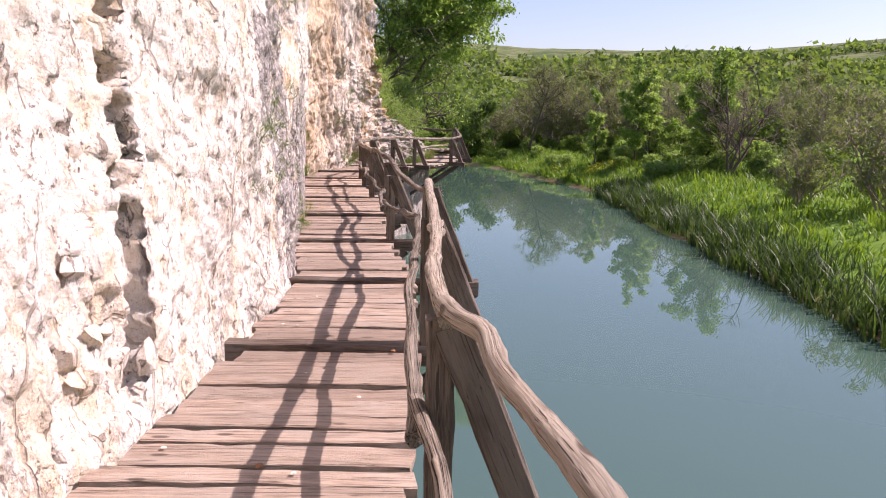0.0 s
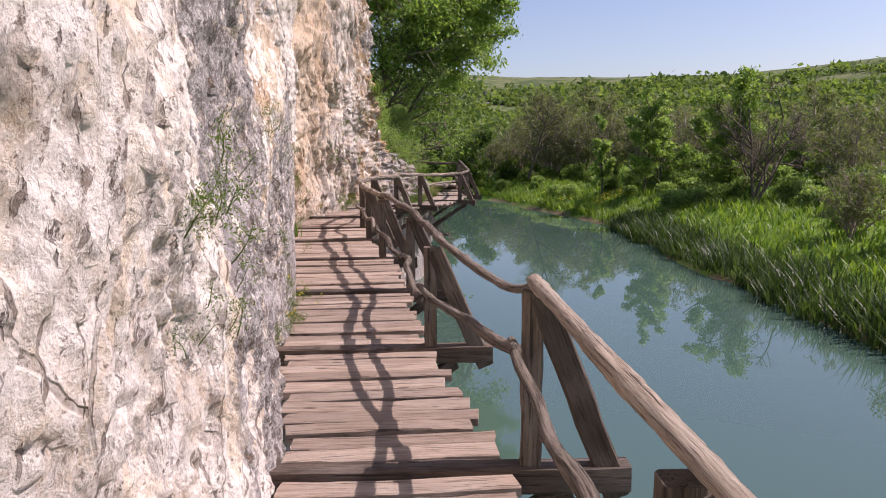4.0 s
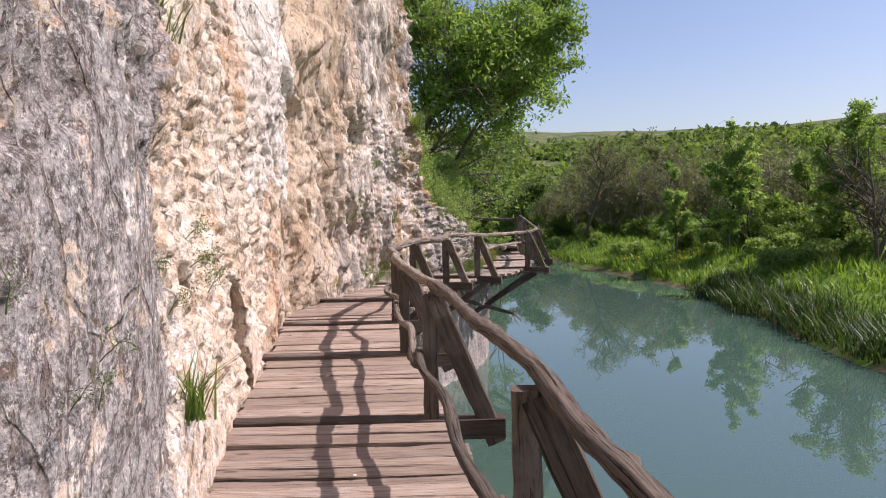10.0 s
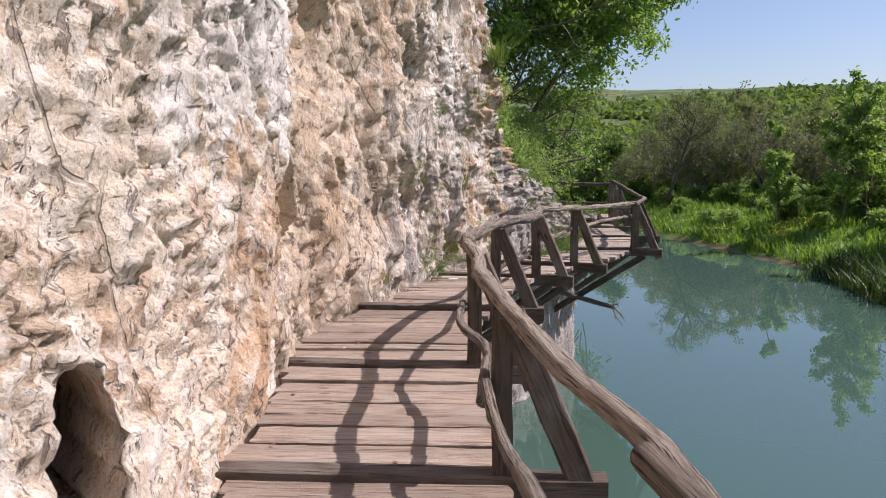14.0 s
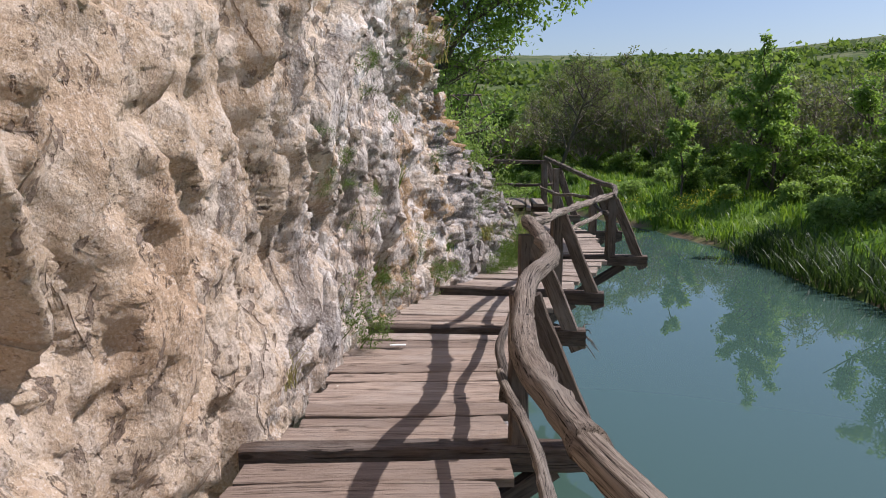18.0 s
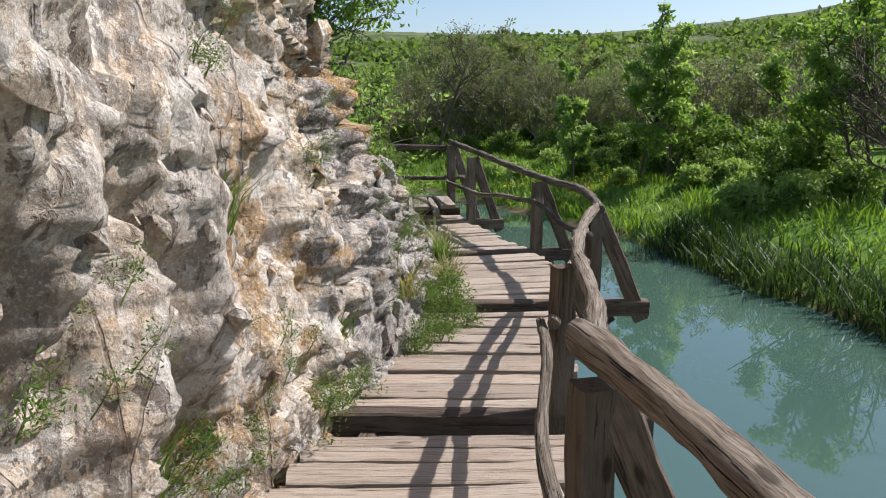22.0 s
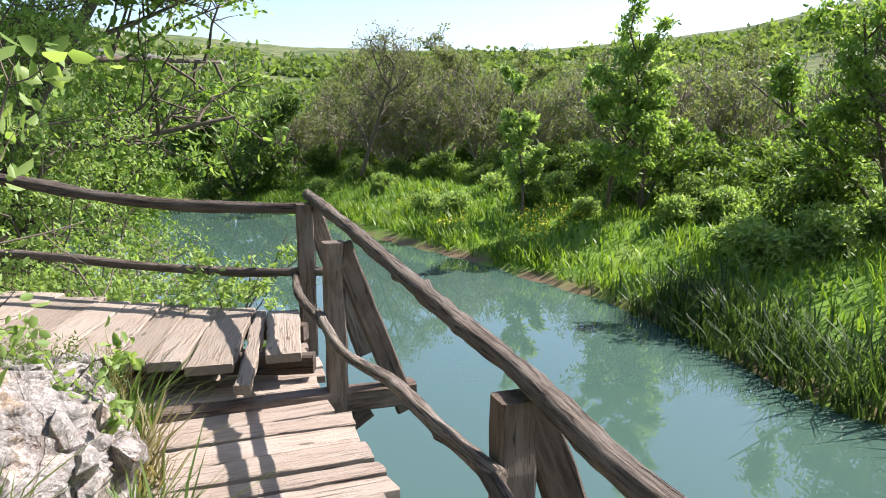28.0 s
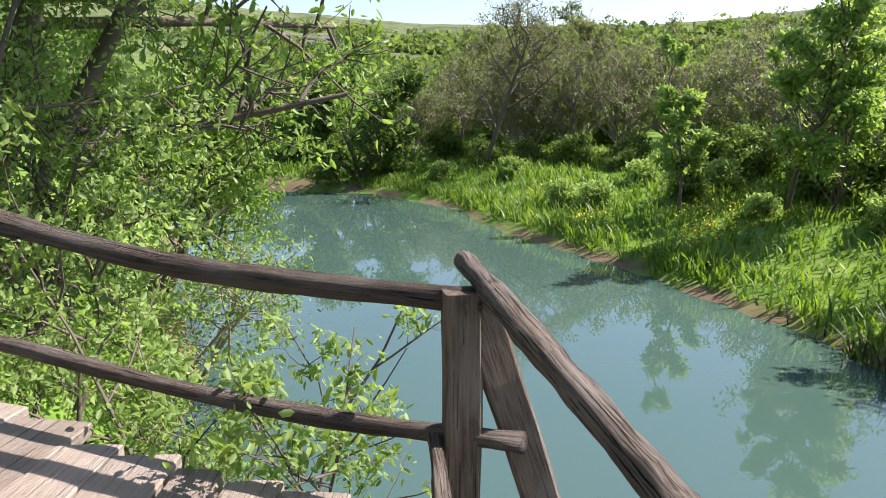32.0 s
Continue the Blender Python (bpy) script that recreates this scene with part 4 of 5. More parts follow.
# ---- platform at the bend, one step up ----
# joints between the boards, near end and far end
JOINTS = [((0.37, 32.84), (0.44, 33.90)), ((0.09, 32.92), (0.23, 34.02)), ((-0.10, 32.75), (0.13, 34.11)), ((-0.40, 32.86), (-0.13, 34.25)), ((-0.62, 32.96), (-0.36, 34.39)), ((-0.83, 33.11), (-0.58, 34.51)), ((-1.14, 33.30), (-0.88, 34.68)),
          ((-1.38, 33.80), (-1.12, 34.84)), ((-1.78, 34.15), (-1.46, 35.14)), ((-2.09, 34.55), (-1.78, 35.46)), ((-2.39, 34.78), (-2.12, 35.66)), ((-2.68, 34.92), (-2.46, 35.80)), ((-3.0, 35.1), (-2.8, 36.0)), ((-3.35, 35.25), (-3.15, 36.15))]
NEAR, FAR = np.array([j[0] for j in JOINTS]), np.array([j[1] for j in JOINTS])
PLAT_Z = 0.12


def on_line(pts, f):
    d = np.r_[0, np.cumsum(np.linalg.norm(np.diff(pts, axis=0), axis=1))]
    return np.array([np.interp(f * d[-1], d, pts[:, k]) for k in (0, 1)])


# darker copy of the log wood: shade on these rails is put in the colour
SHADED_RAIL = wood("shaded_log_wood", (0.035, 0.026, 0.02), (0.20, 0.155, 0.12), (1.6, 30, 30), split=0.5, round_log=True)
platform = tagged(new("platform"), "raised end of the boardwalk with loose sun-bleached boards", "boardwalk", kind="structure")


def build_platform():
    r = random.Random(9)
    for k in range(len(JOINTS) - 1):
        n0, n1, f0, f1 = NEAR[k], NEAR[k + 1], FAR[k], FAR[k + 1]
        a, b = (n0 + n1) / 2, (f0 + f1) / 2
        way = (b - a) / np.linalg.norm(b - a)
        wide = 0.5 * (abs(np.cross(n1 - n0, way)) + abs(np.cross(f1 - f0, way)))
        a, b = a + way * (r.uniform(-0.03, 0.02) - (0.36 if k == 1 else 0.38 if k > 5 else 0)), b + way * (r.uniform(-0.02, 0.03) + (0.12 if k == 7 else 0))
        me = plank_mesh(float(np.linalg.norm(b - a)), float(wide) - (0.045 if k == 1 else 0.014), 0.06, 300 + k)
        me.materials[0] = BLEACHED
        part("plank", me, platform).matrix_world = along((*a, PLAT_Z - 0.03 + r.uniform(-0.012, 0.012) - (0.05 if k == 1 else 0)), (*b, PLAT_Z - 0.03 + r.uniform(-0.01, 0.01)))
    for off, pts in ((0.14, NEAR), (0.86, NEAR)):
        for f0, f1 in ((0.0, 0.36), (0.36, 0.62), (0.62, 1.0)):
            p = [on_line(NEAR, f) * (1 - off) + on_line(FAR, f) * off for f in (f0, f1)]
            part("stringer", beam_mesh("stringer", float(np.linalg.norm(p[1] - p[0])) + 0.12, 0.11, 0.13, SHADED_BEAM, int(off * 10)), platform).matrix_world = along((*p[0], PLAT_Z - 0.125), (*p[1], PLAT_Z - 0.125))
    for f in (0.36, 0.62, 0.95):
        a, b = on_line(NEAR, f), on_line(FAR, f)
        for q in (a, b):
            z0 = min(WATER - 0.3, float(ground(q[0], q[1])) - 0.2)
            part("pile", beam_mesh("pile", PLAT_Z - 0.18 - z0, 0.13, 0.13, SHADED_BEAM, int(f * 50)), platform).matrix_world = along((*q, z0), (*q, PLAT_Z - 0.18))
    # rails across the far side, with the post at the bend
    ex, ey = -2.48, 35.85
    rail2 = tagged(new("railing"), "log railing across the raised platform, logs coloured as if shaded", "railing")
    for k, (px, py, top) in enumerate(((ex, ey, 1.18),)):
        part("post", beam_mesh("post", top + 0.1, 0.15, 0.14, DARK_POST, 80), rail2).matrix_world = along((px, py, -0.05), (px, py, top + 0.05))
        part("post", beam_mesh("post", top + 0.1, 0.13, 0.08, DECK_WOOD, 81), rail2, "pale split post").matrix_world = along((px + 0.22, py - 0.1, PLAT_Z - 0.05), (px + 0.03, py - 0.02, top - 0.1))
        part("brace", beam_mesh("brace", 0.95, 0.08, 0.07, DARK_POST, 82), rail2).matrix_world = along((px - 0.15, py - 0.25, 0.45), (px + 0.35, py - 0.28, 1.16))
    part("handrail", log("handrail", [(0.62, 33.92, 0.93), (-0.35, 34.55, 0.93), (-1.5, 35.3, 1.08), (ex - 0.1, ey + 0.05, 1.22)], 0.045, 0.055, SHADED_RAIL, 90, 0.02), rail2)
    part("mid_rail", log("mid_rail", [(0.74, 33.83, 0.44), (-0.35, 34.5, 0.40), (-1.5, 35.25, 0.45), (ex - 0.1, ey, 0.50)], 0.036, 0.04, SHADED_RAIL, 91, 0.02), rail2)
    part("handrail", log("handrail", [(ex + 0.05, ey + 0.02, 1.2), (-3.2, 35.4, 0.75), (-3.9, 34.9, 0.45)], 0.05, 0.045, SHADED_RAIL, 92, 0.02), rail2)


build_platform()


# ---- plants ----
def leaf_cloud(centres, spread, count, size, seed, droop=0.4, flat=0.0, narrow=0.5, clumps=0):
    """Leaves as bent quads round the given points; clumps: gather them on that many sprays, with gaps between."""
    r = np.random.RandomState(seed)
    centres = np.asarray(centres, float)
    if clumps:
        centres = centres[r.permutation(len(centres))[:clumps]]
        ball = r.normal(0, 1, (count, 3))
        ball *= (r.uniform(0, 1, (count, 1)) ** 0.45) / (np.linalg.norm(ball, axis=1)[:, None] + 1e-9)
        scale = r.uniform(0.55, 1.35, len(centres))
        pick = r.randint(0, len(centres), count)
        c = centres[pick] + ball * (1.7 * spread * scale[pick])[:, None] * (1.15, 1.15, 0.7)
    else:
        c = centres[r.randint(0, len(centres), count)] + r.normal(0, 1, (count, 3)) * spread
    a = r.normal(0, 1, (count, 3))
    a[:, 2] = a[:, 2] * (1 - flat) - droop
    a /= np.linalg.norm(a, axis=1)[:, None]
    # in clumps the blades lie rather flat and face the sky
    b = np.cross(a, np.array([0, 0, 1.0 if clumps else 0.0]) + r.normal(0, 0.85, (count, 3)))
    b /= np.linalg.norm(b, axis=1)[:, None] + 1e-9
    n = np.cross(a, b)
    L = size * r.uniform(0.6, 1.35, (count, 1))
    wide, lift = b * L * narrow * 0.5, n * L * 0.1
    v = np.stack([c, c + a * L * 0.25 + wide * 0.85 + lift, c + a * L * 0.68 + wide * 0.75 + lift, c + a * L, c + a * L * 0.68 - wide * 0.75 + lift, c + a * L * 0.25 - wide * 0.85 + lift], 1).reshape(-1, 3)
    k = np.arange(count)[:, None] * 6
    return v, np.concatenate([k + [[0, 1, 2, 3]], k + [[0, 3, 4, 5]]])


def skeleton(height, seed, spread=0.55, levels=3, stems=1, lean=(0, 0), radius=0.12, kids=(9, 6, 5), up=0.25, low=0.25, ratio=0.5, thin=0.45):
    """Limbs of a tree from the ground at the origin; gives the tubes and the tips of the twigs."""
    r = np.random.RandomState(seed)
    pieces, tips = [], []

    def limb(p, d, length, rad, level):
        n = 6 if level == 0 else 5 if level < levels else 4
        pts, q, step = [p], p.copy(), length / (n - 1)
        for _ in range(n - 1):
            d = d + r.normal(0, 0.16, 3) + np.array([0, 0, up * 0.25])
            d /= np.linalg.norm(d)
            q = q + d * step
            pts.append(q.copy())
        pts = np.array(pts)
        pieces.append(tube(pts, np.linspace(rad, rad * (0.35 if level else 0.3), n), 8 if level == 0 else 5 if level == 1 else 3, 0.1, seed, False))
        if level >= levels:
            tips.extend(pts[1:])
            return
        if level == levels - 1:
            tips.extend(pts[2:])
        for k in range(kids[level]):
            f = r.uniform(low if level == 0 else 0.2, 1.0)
            i = min(int(f * (n - 1)), n - 2)
            start = pts[i] + (pts[i + 1] - pts[i]) * (f * (n - 1) - i)
            side = r.normal(0, 1, 3)
            side -= d * (side @ d)
            side /= np.linalg.norm(side)
            way = d * (1 - spread) + side * spread * 1.3 + np.array([0, 0, up])
            limb(start, way / np.linalg.norm(way), length * ratio * r.uniform(0.7, 1.2) * (1.15 - 0.5 * f), rad * thin, level + 1)

    for k in range(stems):
        d = np.array([lean[0], lean[1], 1.0]) + (r.normal(0, 0.28, 3) * (stems > 1))
        limb(np.array([0.0, 0, -0.15]) + r.normal(0, 0.12, 3) * (stems > 1), d / np.linalg.norm(d), height * r.uniform(0.75, 0.95), radius, 0)
    return pieces, np.array(tips)


def tree(name, at, label, category, skel, leaf=None, leaves=0, size=0.1, spread=0.18, seed=1, bark=None, droop=0.4, group="", upper=None, clumps=0, narrow=0.5):
    """A tree or shrub with its limbs and its leaves as two parts."""
    top = tagged(new(name), label, category, group)
    pieces, tips = skeleton(seed=seed, **skel)
    part("trunk", mesh_np("trunk", *joined(pieces), bark or BARK), top)
    if leaves:
        cloud = [leaf_cloud(tips, spread, leaves, size, seed, droop, 0.0, narrow, clumps)]
        if upper:
            # the crown is fuller above this height
            cloud.append(leaf_cloud(tips[tips[:, 2] > upper[0]], spread * 1.3, upper[1], size * 1.2, seed + 1, droop, 0.0, narrow, clumps))
        part("crown", mesh_np("crown", *joined(cloud), leaf), top)
    top.location = at
    return top


def on_ground(x, y, dz=0.0):
    return (x, y, float(ground(x, y)) + dz)


def copies(proto, places, group):
    proto["group"] = group
    r = random.Random(len(places) * 7 + len(group))
    for x, y, s in places:
        m = Matrix.Translation(on_ground(x, y, -0.1)) @ Matrix.Rotation(r.uniform(0, 6.28), 4, "Z") @ Matrix.Diagonal((s, s, s * r.uniform(0.9, 1.15), 1))
        copy_thing(proto, m)


# trees of the cliff side, over the end of the walk
tree("tree", (-4.4, 37.2, 0.2), "large leafy tree leaning out over the river", "tree", dict(height=8.5, spread=0.62, levels=3, lean=(0.35, 0.25), radius=0.13, kids=(13, 8, 6), low=0.45, up=0.16, ratio=0.5), LEAF_FRESH, 3600, 0.095, 0.18, 11, droop=0.5, upper=(3.9, 6500), clumps=330)
tree("tree", (-5.2, 43.5, 0.0), "large leafy tree with drooping boughs over the river", "tree", dict(height=13.0, spread=0.62, levels=3, lean=(0.45, -0.1), radius=0.21, kids=(17, 8, 6), low=0.18, up=0.10, ratio=0.55), LEAF_FRESH, 9000, 0.17, 0.3, 23, droop=0.5, upper=(4.6, 12500), clumps=520)
tree("tree", (-3.6, 40.2, -0.2), "tall leafy tree arching far out over the river", "tree", dict(height=13.5, spread=0.6, levels=3, lean=(0.5, 0.1), radius=0.12, kids=(18, 8, 6), low=0.3, up=0.08, ratio=0.4), LEAF_FRESH, 7000, 0.15, 0.26, 17, droop=0.5, upper=(4.4, 11000), clumps=420)
tree("tree", (-6.5, 41.0, 1.5), "dense green tree behind the cliff end", "tree", dict(height=9.5, spread=0.6, levels=3, radius=0.18, kids=(13, 8, 5), low=0.2, up=0.15, ratio=0.5), LEAF_FRESH, 8000, 0.19, 0.3, 31, droop=0.5, upper=(3.2, 10000), clumps=480)
tree("shrub", (-3.0, 45.0, -1.6), "dense green shrub overhanging the water", "shrub", dict(height=4.2, spread=0.7, levels=3, stems=4, lean=(0.25, 0), radius=0.07, kids=(7, 5, 4), low=0.15, ratio=0.5), LEAF_FRESH, 8000, 0.13, 0.2, 41, clumps=320)
tree("shrub", (-2.6, 38.8, -1.2), "leafy green shrub on the bank below the platform", "shrub", dict(height=3.2, spread=0.7, levels=3, stems=4, lean=(0.2, 0), radius=0.05, kids=(7, 5, 4), low=0.1, ratio=0.5), LEAF_LIGHT, 5000, 0.075, 0.14, 42, clumps=300)
tree("shrub", (-4.0, 36.6, -0.1), "leafy green shrub behind the platform railing", "shrub", dict(height=3.0, spread=0.7, levels=3, stems=4, radius=0.05, kids=(7, 5, 4), low=0.1, ratio=0.5), LEAF_LIGHT, 8500, 0.07, 0.13, 43, clumps=480)
tree("shrub", (-1.6, 36.3, -1.3), "low shrub with broad green leaves beside the platform", "shrub", dict(height=1.9, spread=0.75, levels=3, stems=5, radius=0.03, kids=(6, 5, 4), low=0.1, ratio=0.55), LEAF_LIGHT, 6200, 0.058, 0.11, 44, clumps=420)
tree("shrub", (-0.1, 35.5, -1.9), "young bright green bush growing beside the platform", "shrub", dict(height=3.6, spread=0.6, levels=3, stems=4, lean=(0.08, -0.05), radius=0.022, kids=(7, 4, 4), low=0.35, ratio=0.4), LEAF_LIGHT, 3600, 0.062, 0.06, 45, clumps=330)
tree("shrub", (-2.9, 32.2, 0.6), "tangled green bush on top of the outcrop", "shrub", dict(height=2.3, spread=0.7, levels=3, stems=4, lean=(0.1, 0.1), radius=0.035, kids=(7, 5, 4), low=0.1, ratio=0.55), LEAF_FRESH, 6000, 0.085, 0.14, 46, clumps=260)
tree("shrub", (-3.1, 29.8, 1.1), "tangled green bush on top of the outcrop", "shrub", dict(height=2.6, spread=0.7, levels=3, stems=4, radius=0.035, kids=(7, 5, 4), low=0.1, ratio=0.55), LEAF_LIGHT, 8000, 0.07, 0.15, 47)
tree("tree", (-5.2, 32.2, 1.6), "leafy tree leaning over the outcrop", "tree", dict(height=5.5, spread=0.65, levels=3, lean=(0.2, 0.0), radius=0.1, kids=(11, 7, 5), low=0.25, up=0.1, ratio=0.5), LEAF_FRESH, 7000, 0.10, 0.2, 48, droop=0.5, clumps=300)
tree("shrub", (-3.3, 28.3, 1.3), "feathery green bush on the rock ledge", "shrub", dict(height=2.6, spread=0.65, levels=3, stems=5, lean=(0.05, 0.1), radius=0.03, kids=(8, 5, 4), low=0.1, ratio=0.5), LEAF_LIGHT, 10000, 0.06, 0.12, 61)
tree("shrub", (-2.3, 31.0, 0.6), "feathery green bush on the rock ledge", "shrub", dict(height=2.0, spread=0.7, levels=3, stems=5, lean=(0.1, 0.1), radius=0.03, kids=(8, 5, 4), low=0.1, ratio=0.5), LEAF_LIGHT, 8000, 0.06, 0.12, 62)
tree("tree", (-3.3, 37.0, 0.2), "small airy tree with fresh leaves beyond the platform", "tree", dict(height=4.6, spread=0.65, levels=3, lean=(0.15, 0.05), radius=0.045, kids=(12, 7, 5), low=0.3, up=0.08, ratio=0.5), LEAF_LIGHT, 8000, 0.07, 0.13, 63, droop=0.5, clumps=600)
tree("shrub", (-4.2, 27.5, 2.3), "grassy bush on the cliff ledge", "shrub", dict(height=2.6, spread=0.7, levels=3, stems=4, lean=(0.2, 0), radius=0.04, kids=(7, 5, 4), low=0.1, ratio=0.5), LEAF_FRESH, 6000, 0.09, 0.16, 49, clumps=260)

tree("shrub", (-1.45, 30.5, 0.35), "broad-leaved bright green sapling beside the boards", "shrub", dict(height=1.7, spread=0.6, levels=2, stems=4, lean=(0.12, -0.1), radius=0.014, kids=(6, 4), low=0.2, ratio=0.45), LEAF_LIGHT, 800, 0.062, 0.06, 66, clumps=110, narrow=0.62)
tree("shrub", (-1.35, 32.0, -0.1), "broad-leaved bright green sapling beside the boards", "shrub", dict(height=1.0, spread=0.65, levels=2, stems=5, lean=(0.1, -0.1), radius=0.01, kids=(6, 4), low=0.15, ratio=0.45), LEAF_LIGHT, 900, 0.058, 0.06, 67, clumps=110, narrow=0.62)
tree("shrub", (-1.9, 42.0, -2.3), "half-bare bush trailing twigs into the water", "shrub", dict(height=2.6, spread=0.75, levels=3, stems=5, lean=(0.3, 0), radius=0.03, kids=(7, 5, 4), low=0.1, ratio=0.5), LEAF_FRESH, 2600, 0.085, 0.16, 64, TWIG)
tree("shrub", (-2.3, 47.5, -2.2), "leafy bush on the inner river bank", "shrub", dict(height=3.2, spread=0.75, levels=3, stems=5, lean=(0.2, 0), radius=0.04, kids=(7, 5, 4), low=0.1, ratio=0.5), LEAF_FRESH, 5000, 0.12, 0.2, 65)

# named trees of the far bank
tree("tree", on_ground(7.75, 66.4, 0.5), "almost bare tree with a forked dark trunk", "tree", dict(height=8.2, spread=0.68, levels=3, radius=0.13, kids=(11, 9, 9), low=0.22, up=0.22, ratio=0.52, thin=0.45), LEAF_GREY, 3200, 0.11, 0.18, 51)
tree("tree", on_ground(10.8, 52.7), "slender young tree with pale green leaves", "tree", dict(height=6.2, spread=0.5, levels=2, radius=0.055, kids=(17, 6), low=0.2, up=0.35, ratio=0.24), LEAF_LIGHT, 3000, 0.20, 0.10, 52, clumps=260)
tree("tree", on_ground(13.1, 50.7), "young tree with fresh green leaves", "tree", dict(height=7.0, spread=0.5, levels=3, radius=0.08, kids=(16, 5, 4), low=0.15, up=0.32, ratio=0.34), LEAF_LIGHT, 5600, 0.19, 0.16, 53, clumps=420)
tree("tree", on_ground(13.9, 49.9), "leafy young tree with many stems", "tree", dict(height=4.6, spread=0.6, levels=3, stems=3, radius=0.06, kids=(9, 5, 4), low=0.1, up=0.25, ratio=0.4), LEAF_FRESH, 4600, 0.18, 0.18, 153, clumps=330)
tree("tree", on_ground(16.9, 42.6), "slim many-stemmed tree with green leaves", "tree", dict(height=7.0, spread=0.5, levels=3, stems=3, radius=0.07, kids=(12, 5, 4), low=0.3, up=0.35, ratio=0.33), LEAF_FRESH, 7500, 0.17, 0.22, 54, clumps=330)
tree("tree", on_ground(15.4, 40.0), "dark leafless tree with spreading forked limbs", "tree", dict(height=5.6, spread=0.6, levels=3, stems=3, radius=0.10, kids=(8, 7, 6), low=0.25, up=0.25, ratio=0.5, thin=0.5), LEAF_GREY, 500, 0.08, 0.15, 154)
dark = tree("tree", on_ground(1.9, 70.4), "round dark green tree at the water's edge", "tree", dict(height=6.8, spread=0.75, levels=3, stems=3, radius=0.13, kids=(10, 7, 5), low=0.10, up=0.2, ratio=0.5), LEAF_DARK, 13000, 0.25, 0.3, 55, clumps=620)
bare = tree("tree", on_ground(15.6, 52.6), "bare brown many-stemmed willow thicket", "tree", dict(height=5.2, spread=0.5, levels=3, stems=7, radius=0.07, kids=(9, 6, 5), low=0.08, up=0.28, ratio=0.42, thin=0.5), LEAF_GREY, 3600, 0.16, 0.2, 56, TWIG, clumps=420)
willow = tree("tree", on_ground(16.5, 72.0), "grey-green willow coming into leaf", "tree", dict(height=7.4, spread=0.55, levels=3, stems=3, radius=0.10, kids=(9, 6, 5), low=0.2, up=0.3, ratio=0.45, thin=0.5), LEAF_GREY, 6000, 0.20, 0.26, 57, TWIG, clumps=330)
bush = tree("bush", on_ground(12.0, 42.2), "low round bush of bright green leaves", "bush", dict(height=1.2, spread=0.85, levels=2, stems=9, radius=0.02, kids=(6, 5), low=0.1, ratio=0.6), LEAF_LIGHT, 3600, 0.14, 0.17, 58, clumps=150)
thick = tree("bush", on_ground(15.6, 44.0), "dense dark green bush", "bush", dict(height=2.2, spread=0.8, levels=2, stems=8, radius=0.03, kids=(7, 5), low=0.1, ratio=0.55), LEAF_TREE, 4600, 0.18, 0.24, 59, clumps=170)
copies(bare, [(17.4, 54.6, 0.95), (19.4, 51.5, 0.85), (13.8, 28.5, 0.48), (15.2, 25.2, 0.76), (19.5, 38.5, 0.75), (22, 42, 0.88), (10.2, 68.5, 0.95), (12.2, 67.0, 1.05), (14.2, 65.5, 1.0), (16.4, 63, 0.95), (18.8, 61, 0.95), (22, 58, 0.96), (25, 52, 0.89),
              (10.5, 74, 0.96), (6.2, 76, 0.89), (5.0, 73.5, 0.8), (27, 46, 0.89), (18.5, 22, 0.88), (24, 28, 0.96), (29, 62, 1.00), (34, 55, 0.96), (20.5, 68, 1.00), (31, 38, 1.00), (24, 70, 1.04), (8.5, 78, 1.05)], "bare willow thickets of the far bank")
copies(willow, [(21, 75, 0.85), (27, 70, 0.85), (12, 80, 0.95), (33, 66, 0.82), (38, 58, 0.78), (9.5, 84, 0.95), (42, 48, 0.75), (30, 80, 0.9), (18, 88, 0.95), (46, 70, 0.88), (24, 92, 0.85), (10.6, 70.6, 0.85)], "willows of the far bank")
copies(dark, [(-4.5, 84, 0.72), (-11, 86, 0.79), (-17, 88, 0.76), (-1.5, 79, 0.6), (2.5, 90, 0.79), (26, 60, 0.58), (33, 47, 0.58), (30, 30, 0.65), (37, 36, 0.72), (50, 56, 0.86), (-24, 88, 0.86), (44, 88, 0.86), (58, 74, 0.94), (27.5, 52, 0.7)], "round green trees of the far bank")
copies(bush, [(13.6, 41.4, 0.95), (14.4, 42.6, 1.0), (12.9, 43.6, 0.9), (9.4, 56.0, 0.9), (8.6, 57.2, 0.8), (14.8, 46.5, 1.0), (15.6, 41.6, 1.1), (17.2, 39.6, 1.1), (16.2, 33.0, 0.9), (15.2, 30.6, 0.9), (17.8, 30.0, 1.1), (13.4, 46.8, 0.8),
              (16.5, 36.2, 1.0), (8.2, 63.0, 0.8), (11.8, 58.0, 0.9), (13.6, 55.2, 1.0), (5.4, 66.4, 0.8), (3.4, 70.6, 0.9), (0.6, 73.6, 0.9), (-3.0, 78.0, 1.0), (12.2, 50.6, 0.7), (15.2, 48.0, 1.0), (-6.5, 81.0, 1.1), (18, 26, 1.1), (16.6, 22.5, 1.0), (20, 47, 1.3)], "low bushes of the far bank")
